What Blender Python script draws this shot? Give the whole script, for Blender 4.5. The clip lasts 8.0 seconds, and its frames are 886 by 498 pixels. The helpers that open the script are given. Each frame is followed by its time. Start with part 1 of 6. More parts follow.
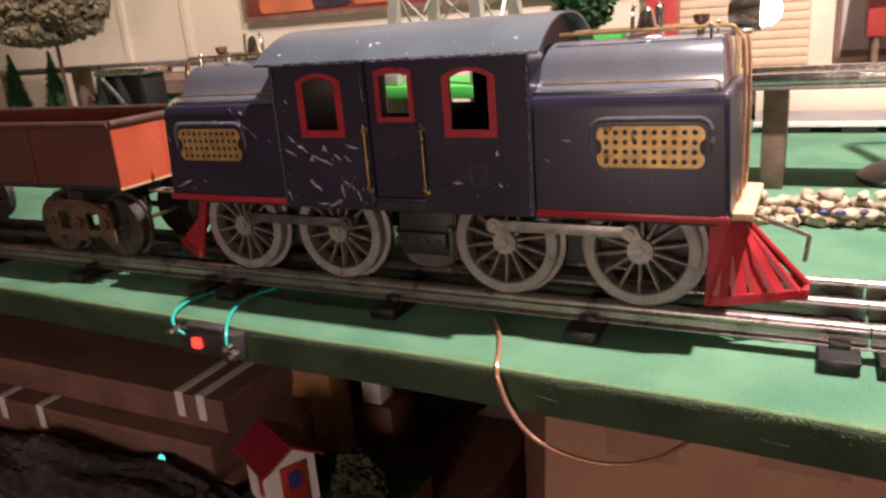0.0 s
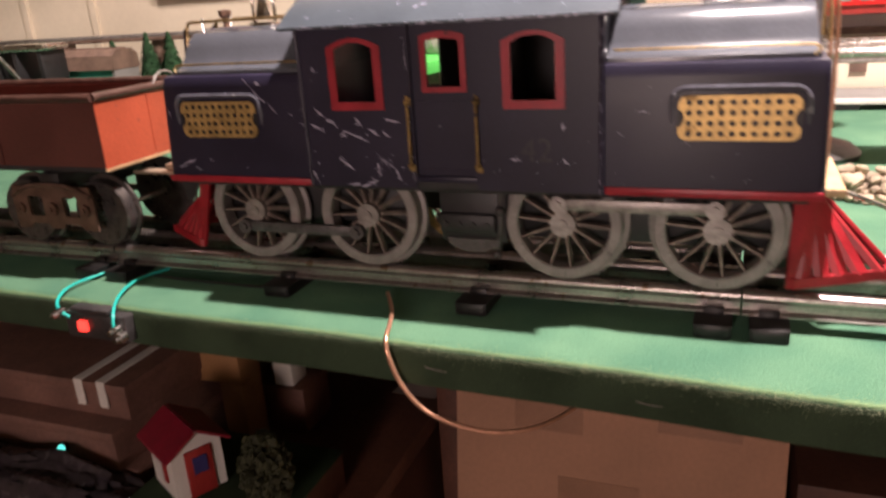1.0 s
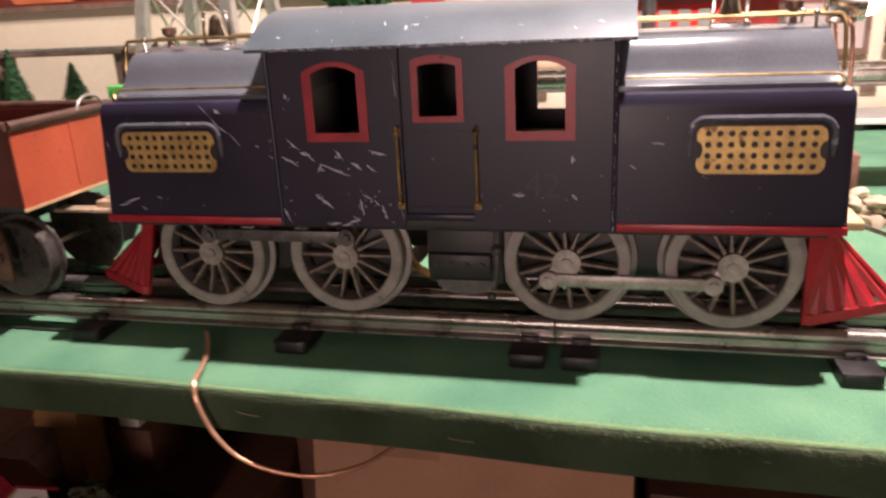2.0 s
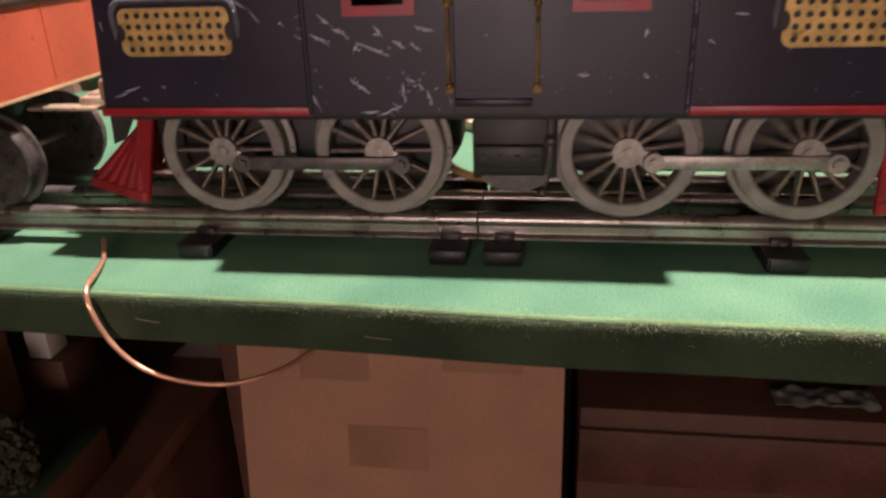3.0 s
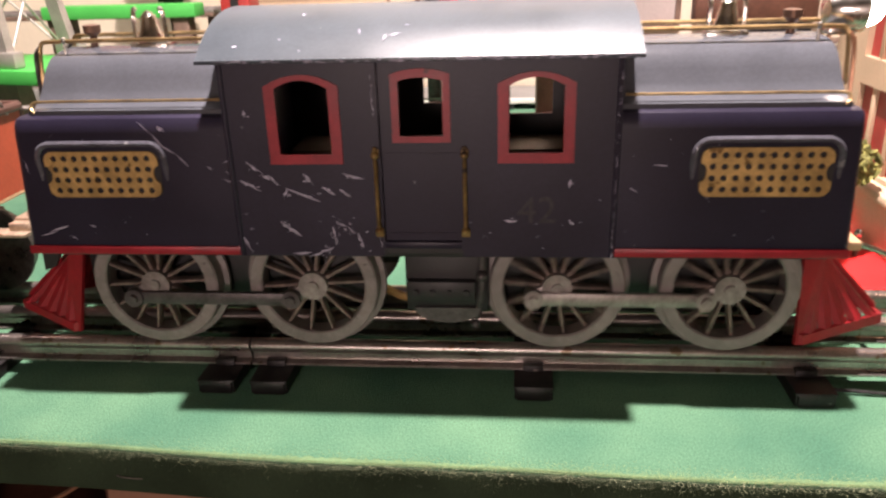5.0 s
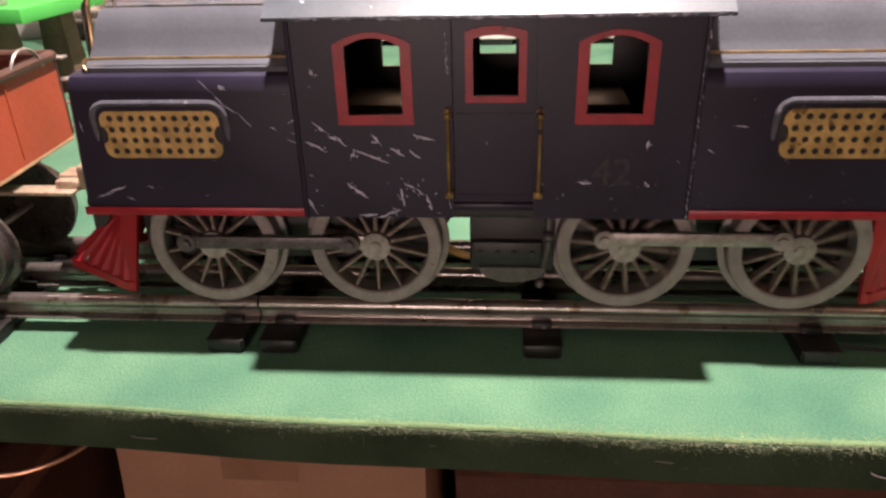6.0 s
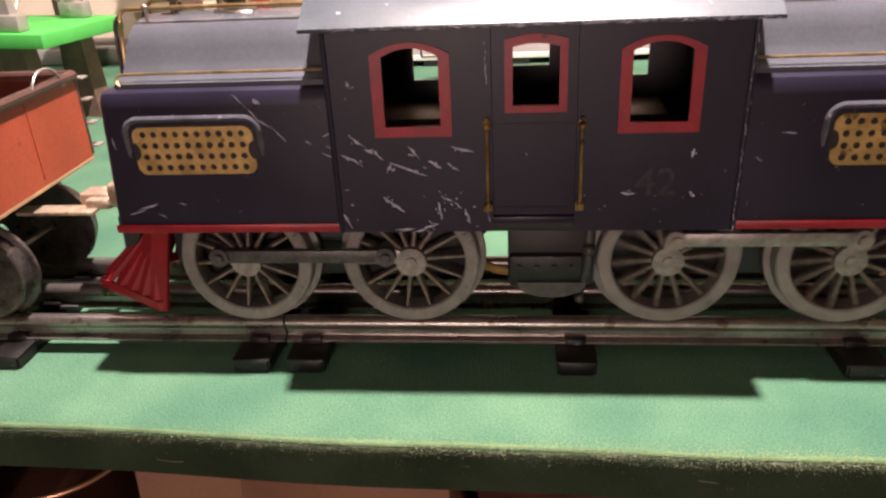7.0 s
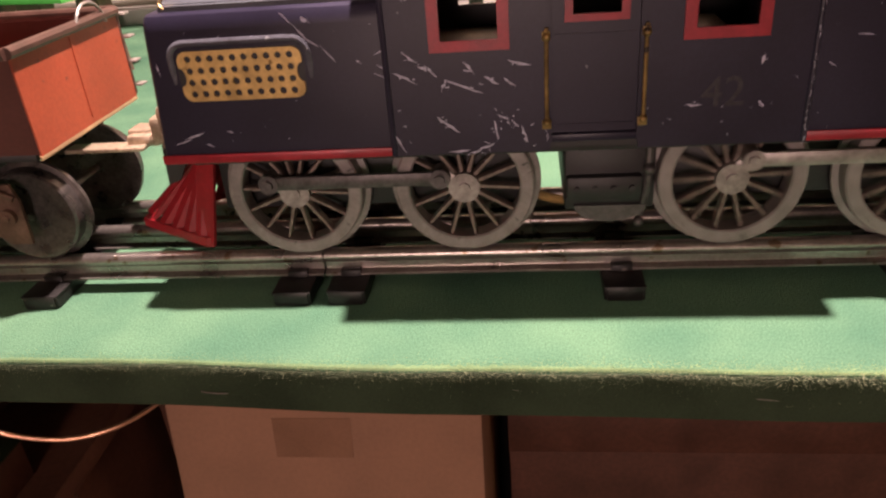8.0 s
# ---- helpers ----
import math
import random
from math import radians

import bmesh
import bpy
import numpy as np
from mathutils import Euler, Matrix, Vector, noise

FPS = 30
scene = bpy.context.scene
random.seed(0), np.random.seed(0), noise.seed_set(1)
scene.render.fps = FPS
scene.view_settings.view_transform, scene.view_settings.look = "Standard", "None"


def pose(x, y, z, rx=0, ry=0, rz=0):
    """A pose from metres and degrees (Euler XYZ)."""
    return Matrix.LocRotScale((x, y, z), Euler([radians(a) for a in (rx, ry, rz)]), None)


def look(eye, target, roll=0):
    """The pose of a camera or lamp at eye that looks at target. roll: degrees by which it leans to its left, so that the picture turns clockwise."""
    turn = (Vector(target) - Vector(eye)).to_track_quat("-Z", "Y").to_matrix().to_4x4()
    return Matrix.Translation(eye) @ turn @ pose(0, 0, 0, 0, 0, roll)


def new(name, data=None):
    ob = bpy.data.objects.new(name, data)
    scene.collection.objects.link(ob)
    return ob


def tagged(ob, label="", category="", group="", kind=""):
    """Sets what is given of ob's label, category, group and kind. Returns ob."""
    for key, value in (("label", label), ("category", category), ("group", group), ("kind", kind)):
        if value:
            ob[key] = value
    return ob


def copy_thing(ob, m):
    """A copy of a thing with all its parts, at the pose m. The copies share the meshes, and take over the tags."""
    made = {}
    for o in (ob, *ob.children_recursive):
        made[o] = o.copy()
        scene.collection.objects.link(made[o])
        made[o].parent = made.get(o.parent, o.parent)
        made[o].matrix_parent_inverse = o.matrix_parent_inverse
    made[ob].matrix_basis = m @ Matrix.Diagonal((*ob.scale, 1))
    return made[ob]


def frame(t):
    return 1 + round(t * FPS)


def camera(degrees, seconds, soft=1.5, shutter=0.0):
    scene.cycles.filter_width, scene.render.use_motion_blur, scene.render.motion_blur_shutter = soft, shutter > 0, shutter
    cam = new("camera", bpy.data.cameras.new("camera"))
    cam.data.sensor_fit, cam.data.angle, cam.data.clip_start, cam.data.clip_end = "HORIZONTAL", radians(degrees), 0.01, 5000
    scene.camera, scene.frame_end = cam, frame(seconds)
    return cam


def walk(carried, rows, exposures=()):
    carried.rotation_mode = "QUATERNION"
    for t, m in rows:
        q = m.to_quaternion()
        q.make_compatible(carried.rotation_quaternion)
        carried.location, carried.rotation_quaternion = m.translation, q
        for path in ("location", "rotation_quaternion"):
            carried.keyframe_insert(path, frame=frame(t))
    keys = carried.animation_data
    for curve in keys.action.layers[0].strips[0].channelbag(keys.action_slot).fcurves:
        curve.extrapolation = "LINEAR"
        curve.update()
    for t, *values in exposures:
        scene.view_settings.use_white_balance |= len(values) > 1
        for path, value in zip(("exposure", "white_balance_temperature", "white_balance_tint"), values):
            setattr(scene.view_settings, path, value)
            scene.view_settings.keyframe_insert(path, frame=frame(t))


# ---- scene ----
TOP = 0.9          # height of the table's top
CLIP = 8.0
cam = camera(61.01, CLIP, soft=2.4, shutter=0.5)
# seconds, eye (x, y, height over the table), heading left, tilt up, lean to the right
PATH = [
    (0, 0.1921, -0.3727, 0.1590, 27.28, -17.38, 4.64),
    (0.5, 0.2004, -0.3689, 0.1479, 24.40, -18.43, 4.50),
    (0.8, 0.2124, -0.3634, 0.1443, 23.38, -19.17, 4.36),
    (1, 0.2114, -0.3650, 0.1527, 22.06, -19.02, 3.93),
    (1.2, 0.2097, -0.3560, 0.1573, 21.11, -16.08, 3.10),
    (1.5, 0.2221, -0.3495, 0.1687, 18.33, -17.67, 3.18),
    (1.7, 0.2342, -0.3466, 0.1649, 16.49, -17.94, 3.12),
    (2.8, 0.2491, -0.3412, 0.1328, 8.33, -21.21, 2.09),
    (3, 0.2490, -0.3311, 0.1297, 8.79, -22.98, 2.13),
    (3.3, 0.2656, -0.3293, 0.1360, 6.92, -24.72, 2.55),
    (3.5, 0.2853, -0.3308, 0.1438, 5.00, -23.35, 1.40),
    (3.9, 0.3275, -0.3403, 0.1607, 3.98, -23.51, -0.09),
    (4, 0.3424, -0.3420, 0.1614, 5.02, -23.31, 0.60),
    (4.2, 0.3600, -0.3506, 0.1654, 3.95, -23.87, 0.72),
    (4.5, 0.3531, -0.3338, 0.1689, 5.79, -22.77, 1.65),
    (4.7, 0.3410, -0.3235, 0.1701, 5.94, -20.43, 1.76),
    (5.8, 0.3271, -0.3057, 0.1907, 4.82, -28.07, 1.83),
    (6, 0.3247, -0.3067, 0.1863, 5.05, -27.30, 1.73),
    (6.5, 0.3208, -0.3018, 0.1861, 5.57, -26.08, 1.74),
    (7, 0.3172, -0.3025, 0.1805, 6.07, -25.51, 2.87),
    (7.3, 0.3194, -0.3052, 0.1723, 6.48, -27.41, 3.48),
    (7.5, 0.3128, -0.3072, 0.1621, 6.65, -26.72, 3.52),
    (8, 0.3054, -0.3044, 0.1621, 7.51, -27.72, 4.84),
]


def eye_pose(x, y, z, heading, tilt, lean):
    h, p = radians(heading), radians(tilt)
    eye = Vector((x, y, TOP + z))
    ahead = Vector((-math.sin(h) * math.cos(p), math.cos(h) * math.cos(p), math.sin(p)))
    return look(eye, eye + ahead, -lean)


walk(cam, [(r[0], eye_pose(*r[1:])) for r in PATH], [(0.0, 0.56, 6300, 24), (3.0, 0.56, 6300, 24), (3.5, 0.66, 6750, 32), (4.0, 0.62, 6550, 28), (4.5, 0.56, 6200, 22), (6.5, 0.54, 6350, 24), (7.0, 0.54, 6350, 25), (8.0, 0.64, 6800, 32)])

# ---- light ----
world = bpy.data.worlds.new("room_air")
scene.world = world
world.use_nodes = True
world.node_tree.nodes["Background"].inputs[0].default_value = (1.0, 0.86, 0.7, 1)
world.node_tree.nodes["Background"].inputs[1].default_value = 0.003


def lamp(name, kind, place, energy, colour, size, target=None, cone=80):
    data = bpy.data.lights.new(name, kind)
    data.energy, data.color = energy, colour
    if kind == "AREA":
        data.shape, data.size = "DISK", size
    else:
        data.shadow_soft_size = size
        data.spot_size, data.spot_blend = radians(cone), 0.7
    ob = new(name, data)
    ob.matrix_world = look(place, target or (place[0], place[1] + 0.001, 0))
    return ob


lamp("ceiling_spot", "AREA", (0.36, 0.022, TOP + 0.95), 24.5, (1.0, 0.87, 0.74), 0.028)
# Two added, unseen spots that brighten the back wall and its scenery.
lamp("wall_fill", "SPOT", (-0.65, 0.0, TOP + 1.3), 40, (1.0, 0.86, 0.70), 0.05, (-0.62, 0.70, TOP + 0.12), 66)
lamp("wall_fill", "SPOT", (0.75, 0.12, TOP + 1.3), 24, (1.0, 0.86, 0.72), 0.05, (0.70, 0.66, TOP + 0.05), 62)
# Added warm fill to brighten the model house; no known lamp there.
lamp("house_fill", "SPOT", (0.95, -0.42, TOP + 0.9), 6.5, (1.0, 0.56, 0.33), 0.03, (0.70, 0.13, TOP + 0.10), 34)
# Added low fill from the viewer's side; lifts the train's near flank.
lamp("front_fill", "AREA", (0.17, -1.7, TOP + 0.16), 5.85, (1.0, 0.785, 0.66), 0.4, (0.17, 0.0, TOP - 0.02))

# ---- materials ----


def material(name, colour, rough=0.6, metal=0.0, vary=0.15, scale=60.0, fine=600.0, bump=0.15, fleck=0.55, wear=None, wear_at=0.68, wear_scale=140.0, coat=0.0, hue=None, depth=0.0004, spec=0.5, grain=None):
    """Two scales of colour change, a fine relief, and chips or dirt of another colour."""
    m = bpy.data.materials.new(name)
    m.use_nodes = True
    nt = m.node_tree
    b = nt.nodes["Principled BSDF"]
    b.inputs["Roughness"].default_value, b.inputs["Metallic"].default_value = rough, metal
    b.inputs["Coat Weight"].default_value = coat
    b.inputs["Specular IOR Level"].default_value = spec
    co = nt.nodes.new("ShaderNodeTexCoord")

    def noise_at(s, detail=4.0):
        n = nt.nodes.new("ShaderNodeTexNoise")
        n.inputs["Scale"].default_value, n.inputs["Detail"].default_value = s, detail
        nt.links.new(co.outputs["Object"], n.inputs["Vector"])
        return n

    big, small = noise_at(scale), noise_at(fine, 2.0)
    ramp = nt.nodes.new("ShaderNodeValToRGB")
    c = Vector(colour)
    d = Vector(hue) if hue else c
    lo, hi = c * (1 - vary), d * (1 + vary)
    ramp.color_ramp.elements[0].position, ramp.color_ramp.elements[1].position = 0.3, 0.7
    ramp.color_ramp.elements[0].color = (*[max(v, 0) for v in lo], 1)
    ramp.color_ramp.elements[1].color = (*[min(v, 1) for v in hi], 1)
    nt.links.new(big.outputs["Fac"], ramp.inputs["Fac"])
    mix = nt.nodes.new("ShaderNodeMix")
    mix.data_type, mix.blend_type = "RGBA", "MULTIPLY"
    mix.inputs[0].default_value = grain or min(1.0, vary * 1.6)
    r2 = nt.nodes.new("ShaderNodeValToRGB")
    r2.color_ramp.elements[0].position, r2.color_ramp.elements[1].position = 0.35, 0.65
    r2.color_ramp.elements[0].color = (fleck, fleck, fleck, 1)
    nt.links.new(small.outputs["Fac"], r2.inputs["Fac"])
    nt.links.new(ramp.outputs["Color"], mix.inputs[6])
    nt.links.new(r2.outputs["Color"], mix.inputs[7])
    out = mix.outputs[2]
    if wear:
        w = noise_at(wear_scale, 6.0)
        r3 = nt.nodes.new("ShaderNodeValToRGB")
        r3.color_ramp.elements[0].position, r3.color_ramp.elements[1].position = wear_at, wear_at + 0.03
        nt.links.new(w.outputs["Fac"], r3.inputs["Fac"])
        m2 = nt.nodes.new("ShaderNodeMix")
        m2.data_type = "RGBA"
        m2.inputs[7].default_value = (*wear, 1)
        nt.links.new(r3.outputs["Color"], m2.inputs[0])
        nt.links.new(out, m2.inputs[6])
        out = m2.outputs[2]
    nt.links.new(out, b.inputs["Base Color"])
    rr = nt.nodes.new("ShaderNodeMapRange")
    rr.inputs["To Min"].default_value, rr.inputs["To Max"].default_value = max(rough - 0.12, 0.03), min(rough + 0.12, 1)
    nt.links.new(big.outputs["Fac"], rr.inputs["Value"])
    nt.links.new(rr.outputs["Result"], b.inputs["Roughness"])
    if bump:
        bu = nt.nodes.new("ShaderNodeBump")
        bu.inputs["Strength"].default_value, bu.inputs["Distance"].default_value = bump, depth
        nt.links.new(small.outputs["Fac"], bu.inputs["Height"])
        nt.links.new(bu.outputs["Normal"], b.inputs["Normal"])
    return m


def glowing(name, colour, strength):
    m = bpy.data.materials.new(name)
    m.use_nodes = True
    b = m.node_tree.nodes["Principled BSDF"]
    b.inputs["Base Color"].default_value = (*colour, 1)
    b.inputs["Emission Color"].default_value = (*colour, 1)
    b.inputs["Emission Strength"].default_value = strength
    return m


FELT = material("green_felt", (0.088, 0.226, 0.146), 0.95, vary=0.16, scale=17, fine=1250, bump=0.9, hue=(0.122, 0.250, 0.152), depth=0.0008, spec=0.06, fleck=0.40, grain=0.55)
# Green felt darkened to carry the front edge's shade; the mat shares it.
FELT_SIDE = material("shaded_green_felt", (0.044, 0.070, 0.040), 0.95, vary=0.25, scale=30, fine=1400, bump=0.8, depth=0.0006, wear=(0.16, 0.17, 0.11), wear_at=0.76, wear_scale=300, spec=0.1)
BLUE = material("dark_blue_enamel", (0.0228, 0.0192, 0.0400), 0.40, spec=0.36, vary=0.22, scale=22, fine=900, bump=0.06, wear=(0.30, 0.30, 0.33), wear_at=0.735, wear_scale=240)
ROOF = material("blue_grey_roof_enamel", (0.078, 0.096, 0.116), 0.36, vary=0.18, scale=30, fine=700, bump=0.08, wear=(0.34, 0.34, 0.35), wear_at=0.77, wear_scale=170)
HOOD = material("blue_grey_hood_enamel", (0.092, 0.099, 0.117), 0.21, vary=0.15, scale=25, fine=800, bump=0.05, wear=(0.35, 0.35, 0.38), wear_at=0.76, wear_scale=200)
# Blue base lightened to carry the highlight on the raised rim.
BEZEL = material("highlit_blue_bezel", (0.13, 0.13, 0.16), 0.22, 0.2, vary=0.25, scale=90, wear=(0.32, 0.32, 0.35), wear_at=0.66)
CHIP = material("scraped_primer", (0.52, 0.50, 0.64), 0.6, vary=0.3, scale=400)
RED = material("red_enamel", (0.37, 0.016, 0.028), 0.4, vary=0.2, scale=90, wear=(0.12, 0.01, 0.012), wear_at=0.7)
RED_DARK = material("red_pilot_enamel", (0.34, 0.012, 0.020), 0.45, vary=0.25, scale=60)
BRASS = material("aged_brass", (0.60, 0.40, 0.15), 0.42, 0.6, vary=0.25, scale=120, wear=(0.2, 0.12, 0.04), wear_at=0.66)
GOLD = material("brass_wire", (0.55, 0.39, 0.19), 0.35, 0.9, vary=0.2, scale=200)
NICKEL = material("nickel", (0.62, 0.6, 0.56), 0.25, 1.0, vary=0.15, scale=150)
TYRE = material("grey_cast_wheel", (0.265, 0.235, 0.225), 0.45, 0.15, vary=0.2, scale=140, wear=(0.07, 0.065, 0.06), wear_at=0.68, wear_scale=180)
SPOKE = material("dull_spoke_metal", (0.21, 0.165, 0.14), 0.5, 0.4, vary=0.3, scale=200)
STEEL = material("dull_steel", (0.36, 0.33, 0.31), 0.42, 0.55, vary=0.25, scale=150)
ROD_DARK = material("oiled_dark_steel", (0.11, 0.10, 0.10), 0.45, 0.5, vary=0.3, scale=150)
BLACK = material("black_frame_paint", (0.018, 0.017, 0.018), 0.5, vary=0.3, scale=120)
RAIL = material("tinplate_rail", (0.36, 0.32, 0.30), 0.30, 0.85, vary=0.25, scale=60, wear=(0.2, 0.14, 0.1), wear_at=0.64, wear_scale=110)
TIE = material("blackened_tie_metal", (0.022, 0.020, 0.020), 0.42, 0.5, vary=0.35, scale=150, wear=(0.16, 0.14, 0.13), wear_at=0.7)
POLISHED = material("polished_nickel", (0.82, 0.79, 0.74), 0.16, 1.0, vary=0.08, scale=150)
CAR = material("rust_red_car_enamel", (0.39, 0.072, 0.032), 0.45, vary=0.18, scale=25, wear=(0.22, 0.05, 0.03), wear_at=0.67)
# Car sides: a darker, browner red than the end panels.
CAR_SIDE = material("maroon_car_side", (0.105, 0.031, 0.024), 0.45, vary=0.2, scale=25, wear=(0.14, 0.04, 0.03), wear_at=0.67)
CAR_IN = material("dark_red_car_enamel", (0.2, 0.035, 0.022), 0.55, vary=0.25, scale=40)
CAR_RIM = material("brown_car_rim", (0.075, 0.036, 0.028), 0.4, vary=0.3, scale=100)
TRUCK = material("bronze_truck_frame", (0.19, 0.115, 0.085), 0.45, 0.6, vary=0.3, scale=120)
LEDGE_TIN = material("brown_tinplate", (0.30, 0.235, 0.185), 0.5, 0.2, vary=0.25, scale=90)
COPPER = material("copper_wire", (0.74, 0.40, 0.26), 0.36, 0.75, vary=0.15, scale=200)
TEAL = material("teal_insulation", (0.01, 0.42, 0.36), 0.35, vary=0.1, scale=100, bump=0)
IRON = material("grey_switch_case", (0.075, 0.07, 0.07), 0.4, 0.5, vary=0.25, scale=150)
WALL = material("cream_wall_paint", (0.70, 0.60, 0.46), 0.85, vary=0.05, scale=4, fine=120, bump=0.2, hue=(0.73, 0.64, 0.50))
# Ceiling tone lowered so less light bounces into the shadows.
CEIL = material("low_bounce_ceiling", (0.36, 0.33, 0.29), 0.9, vary=0.04, scale=5, fine=100)
FLOOR = material("dark_floor_boards", (0.1, 0.06, 0.035), 0.6, vary=0.3, scale=8, fine=90)
CARDBOARD = material("brown_cardboard", (0.45, 0.245, 0.155), 0.85, vary=0.1, scale=12, fine=260, bump=0.3)
TAPE = material("brown_parcel_tape", (0.35, 0.18, 0.105), 0.5, vary=0.15, scale=20)
WOOD_DARK = material("dark_brown_wood", (0.12, 0.048, 0.03), 0.55, vary=0.3, scale=20, fine=200)
WOOD = material("brown_box_wood", (0.205, 0.105, 0.080), 0.6, vary=0.25, scale=25, fine=300)
WOOD_PALE = material("pale_wood", (0.55, 0.36, 0.2), 0.6, vary=0.2, scale=40, fine=300)
WHITE = material("white_paint", (0.74, 0.71, 0.66), 0.55, vary=0.1, scale=40)
CREAM = material("cream_house_paint", (0.56, 0.41, 0.285), 0.5, vary=0.08, scale=30)
ROSE = material("red_brown_window", (0.36, 0.035, 0.03), 0.4, vary=0.2, scale=60)
SLAB = material("bright_red_base", (0.72, 0.02, 0.018), 0.4, vary=0.1, scale=30)
GREEN = material("bright_green_base", (0.07, 0.47, 0.085), 0.45, vary=0.08, scale=40)
PIER = material("brown_trestle", (0.19, 0.12, 0.09), 0.6, vary=0.3, scale=60)
GREY = material("grey_board", (0.25, 0.24, 0.225), 0.7, vary=0.15, scale=30)
LEAF = material("olive_foliage", (0.12, 0.125, 0.033), 0.9, vary=0.45, scale=300, hue=(0.235, 0.225, 0.06))
LEAF_DARK = material("dark_green_foliage", (0.025, 0.085, 0.03), 0.9, vary=0.4, scale=200)
LEAF_DRY = material("dry_olive_foliage", (0.19, 0.155, 0.095), 0.95, vary=0.15, scale=150)
BARK = material("brown_bark", (0.11, 0.06, 0.04), 0.85, vary=0.3, scale=200)
STONE = material("pebble_stone", (0.40, 0.31, 0.21), 0.8, vary=0.3, scale=90, hue=(0.46, 0.36, 0.26))
DARK_GREEN = material("dark_green_plastic", (0.02, 0.2, 0.14), 0.4, vary=0.15, scale=60)
BAG = material("black_plastic_bag", (0.045, 0.036, 0.042), 0.25, vary=0.3, scale=60, fine=120, bump=0.5, depth=0.003)
LAMP_GLOW = glowing("lit_bulb", (1.0, 0.86, 0.66), 45)
LED_RED = glowing("red_indicator", (1.0, 0.05, 0.03), 1.6)
LED_TEAL = glowing("teal_indicator", (0.1, 0.8, 0.65), 1.0)


def tint_by_object(m, spread):
    """Alike pieces differ a little from one another."""
    nt = m.node_tree
    b = nt.nodes["Principled BSDF"]
    link = b.inputs["Base Color"].links[0]
    info = nt.nodes.new("ShaderNodeObjectInfo")
    hsv = nt.nodes.new("ShaderNodeHueSaturation")
    mr = nt.nodes.new("ShaderNodeMapRange")
    mr.inputs["To Min"].default_value, mr.inputs["To Max"].default_value = 1 - spread, 1 + spread
    nt.links.new(info.outputs["Random"], mr.inputs["Value"])
    nt.links.new(mr.outputs["Result"], hsv.inputs["Value"])
    nt.links.new(link.from_socket, hsv.inputs["Color"])
    nt.links.new(hsv.outputs["Color"], b.inputs["Base Color"])


tint_by_object(STONE, 0.38)

# ---- mesh helpers ----


def box(bm, x0, x1, y0, y1, z0, z1, bevel=0.0):
    made = bmesh.ops.create_cube(bm, size=1, matrix=Matrix.LocRotScale(((x0 + x1) / 2, (y0 + y1) / 2, (z0 + z1) / 2), None, (x1 - x0, y1 - y0, z1 - z0)))
    if bevel:
        edges = list({e for v in made["verts"] for e in v.link_edges})
        bmesh.ops.bevel(bm, geom=edges, offset=bevel, segments=2, affect="EDGES", profile=0.5)
    return bm


def rod(bm, a, b, r, n=10, r2=None):
    """A round bar from a to b."""
    a, b = Vector(a), Vector(b)
    d = b - a
    m = Matrix.Translation((a + b) / 2) @ d.to_track_quat("Z", "Y").to_matrix().to_4x4()
    bmesh.ops.create_cone(bm, cap_ends=True, segments=n, radius1=r, radius2=r if r2 is None else r2, depth=d.length, matrix=m)
    return bm


def tube(bm, points, r, n=8):
    """A bent round wire through the points, smoothed."""
    pts = [Vector(p) for p in points]
    for _ in range(3):
        if len(pts) > 2:
            fine = [pts[0]]
            for p, q in zip(pts, pts[1:]):
                fine += [p.lerp(q, 0.25), p.lerp(q, 0.75)]
            pts = fine + [pts[-1]]
    rings = []
    up = Vector((0.13, 0.21, 0.97))
    for i, p in enumerate(pts):
        d = (pts[min(i + 1, len(pts) - 1)] - pts[max(i - 1, 0)]).normalized()
        s = d.cross(up).normalized()
        u = s.cross(d)
        rings.append([bm.verts.new(p + r * (math.cos(2 * math.pi * k / n) * s + math.sin(2 * math.pi * k / n) * u)) for k in range(n)])
    for a, b in zip(rings, rings[1:]):
        for k in range(n):
            bm.faces.new((a[k], a[(k + 1) % n], b[(k + 1) % n], b[k]))
    bm.faces.new(rings[0][::-1])
    bm.faces.new(rings[-1])
    return bm


def ball(bm, c, r, sub=2, squash=(1, 1, 1)):
    bmesh.ops.create_icosphere(bm, subdivisions=sub, radius=1, matrix=Matrix.LocRotScale(c, None, tuple(r * s for s in squash)))
    return bm


def lathe(bm, rings, n=20, at=(0, 0, 0)):
    """Turned shape round z: rows of (radius, z)."""
    loops = []
    for r, z in rings:
        loops.append([bm.verts.new((at[0] + r * math.cos(2 * math.pi * k / n), at[1] + r * math.sin(2 * math.pi * k / n), at[2] + z)) for k in range(n)])
    for a, b in zip(loops, loops[1:]):
        for k in range(n):
            bm.faces.new((a[k], a[(k + 1) % n], b[(k + 1) % n], b[k]))
    bm.faces.new(loops[0][::-1])
    bm.faces.new(loops[-1])
    return bm


def prism(bm, outline, x0, x1):
    """An outline in y and z drawn out along x."""
    a = [bm.verts.new((x0, y, z)) for y, z in outline]
    b = [bm.verts.new((x1, y, z)) for y, z in outline]
    n = len(a)
    for k in range(n):
        bm.faces.new((a[k], a[(k + 1) % n], b[(k + 1) % n], b[k]))
    bm.faces.new(a[::-1])
    bm.faces.new(b)
    bmesh.ops.recalc_face_normals(bm, faces=bm.faces)
    return bm


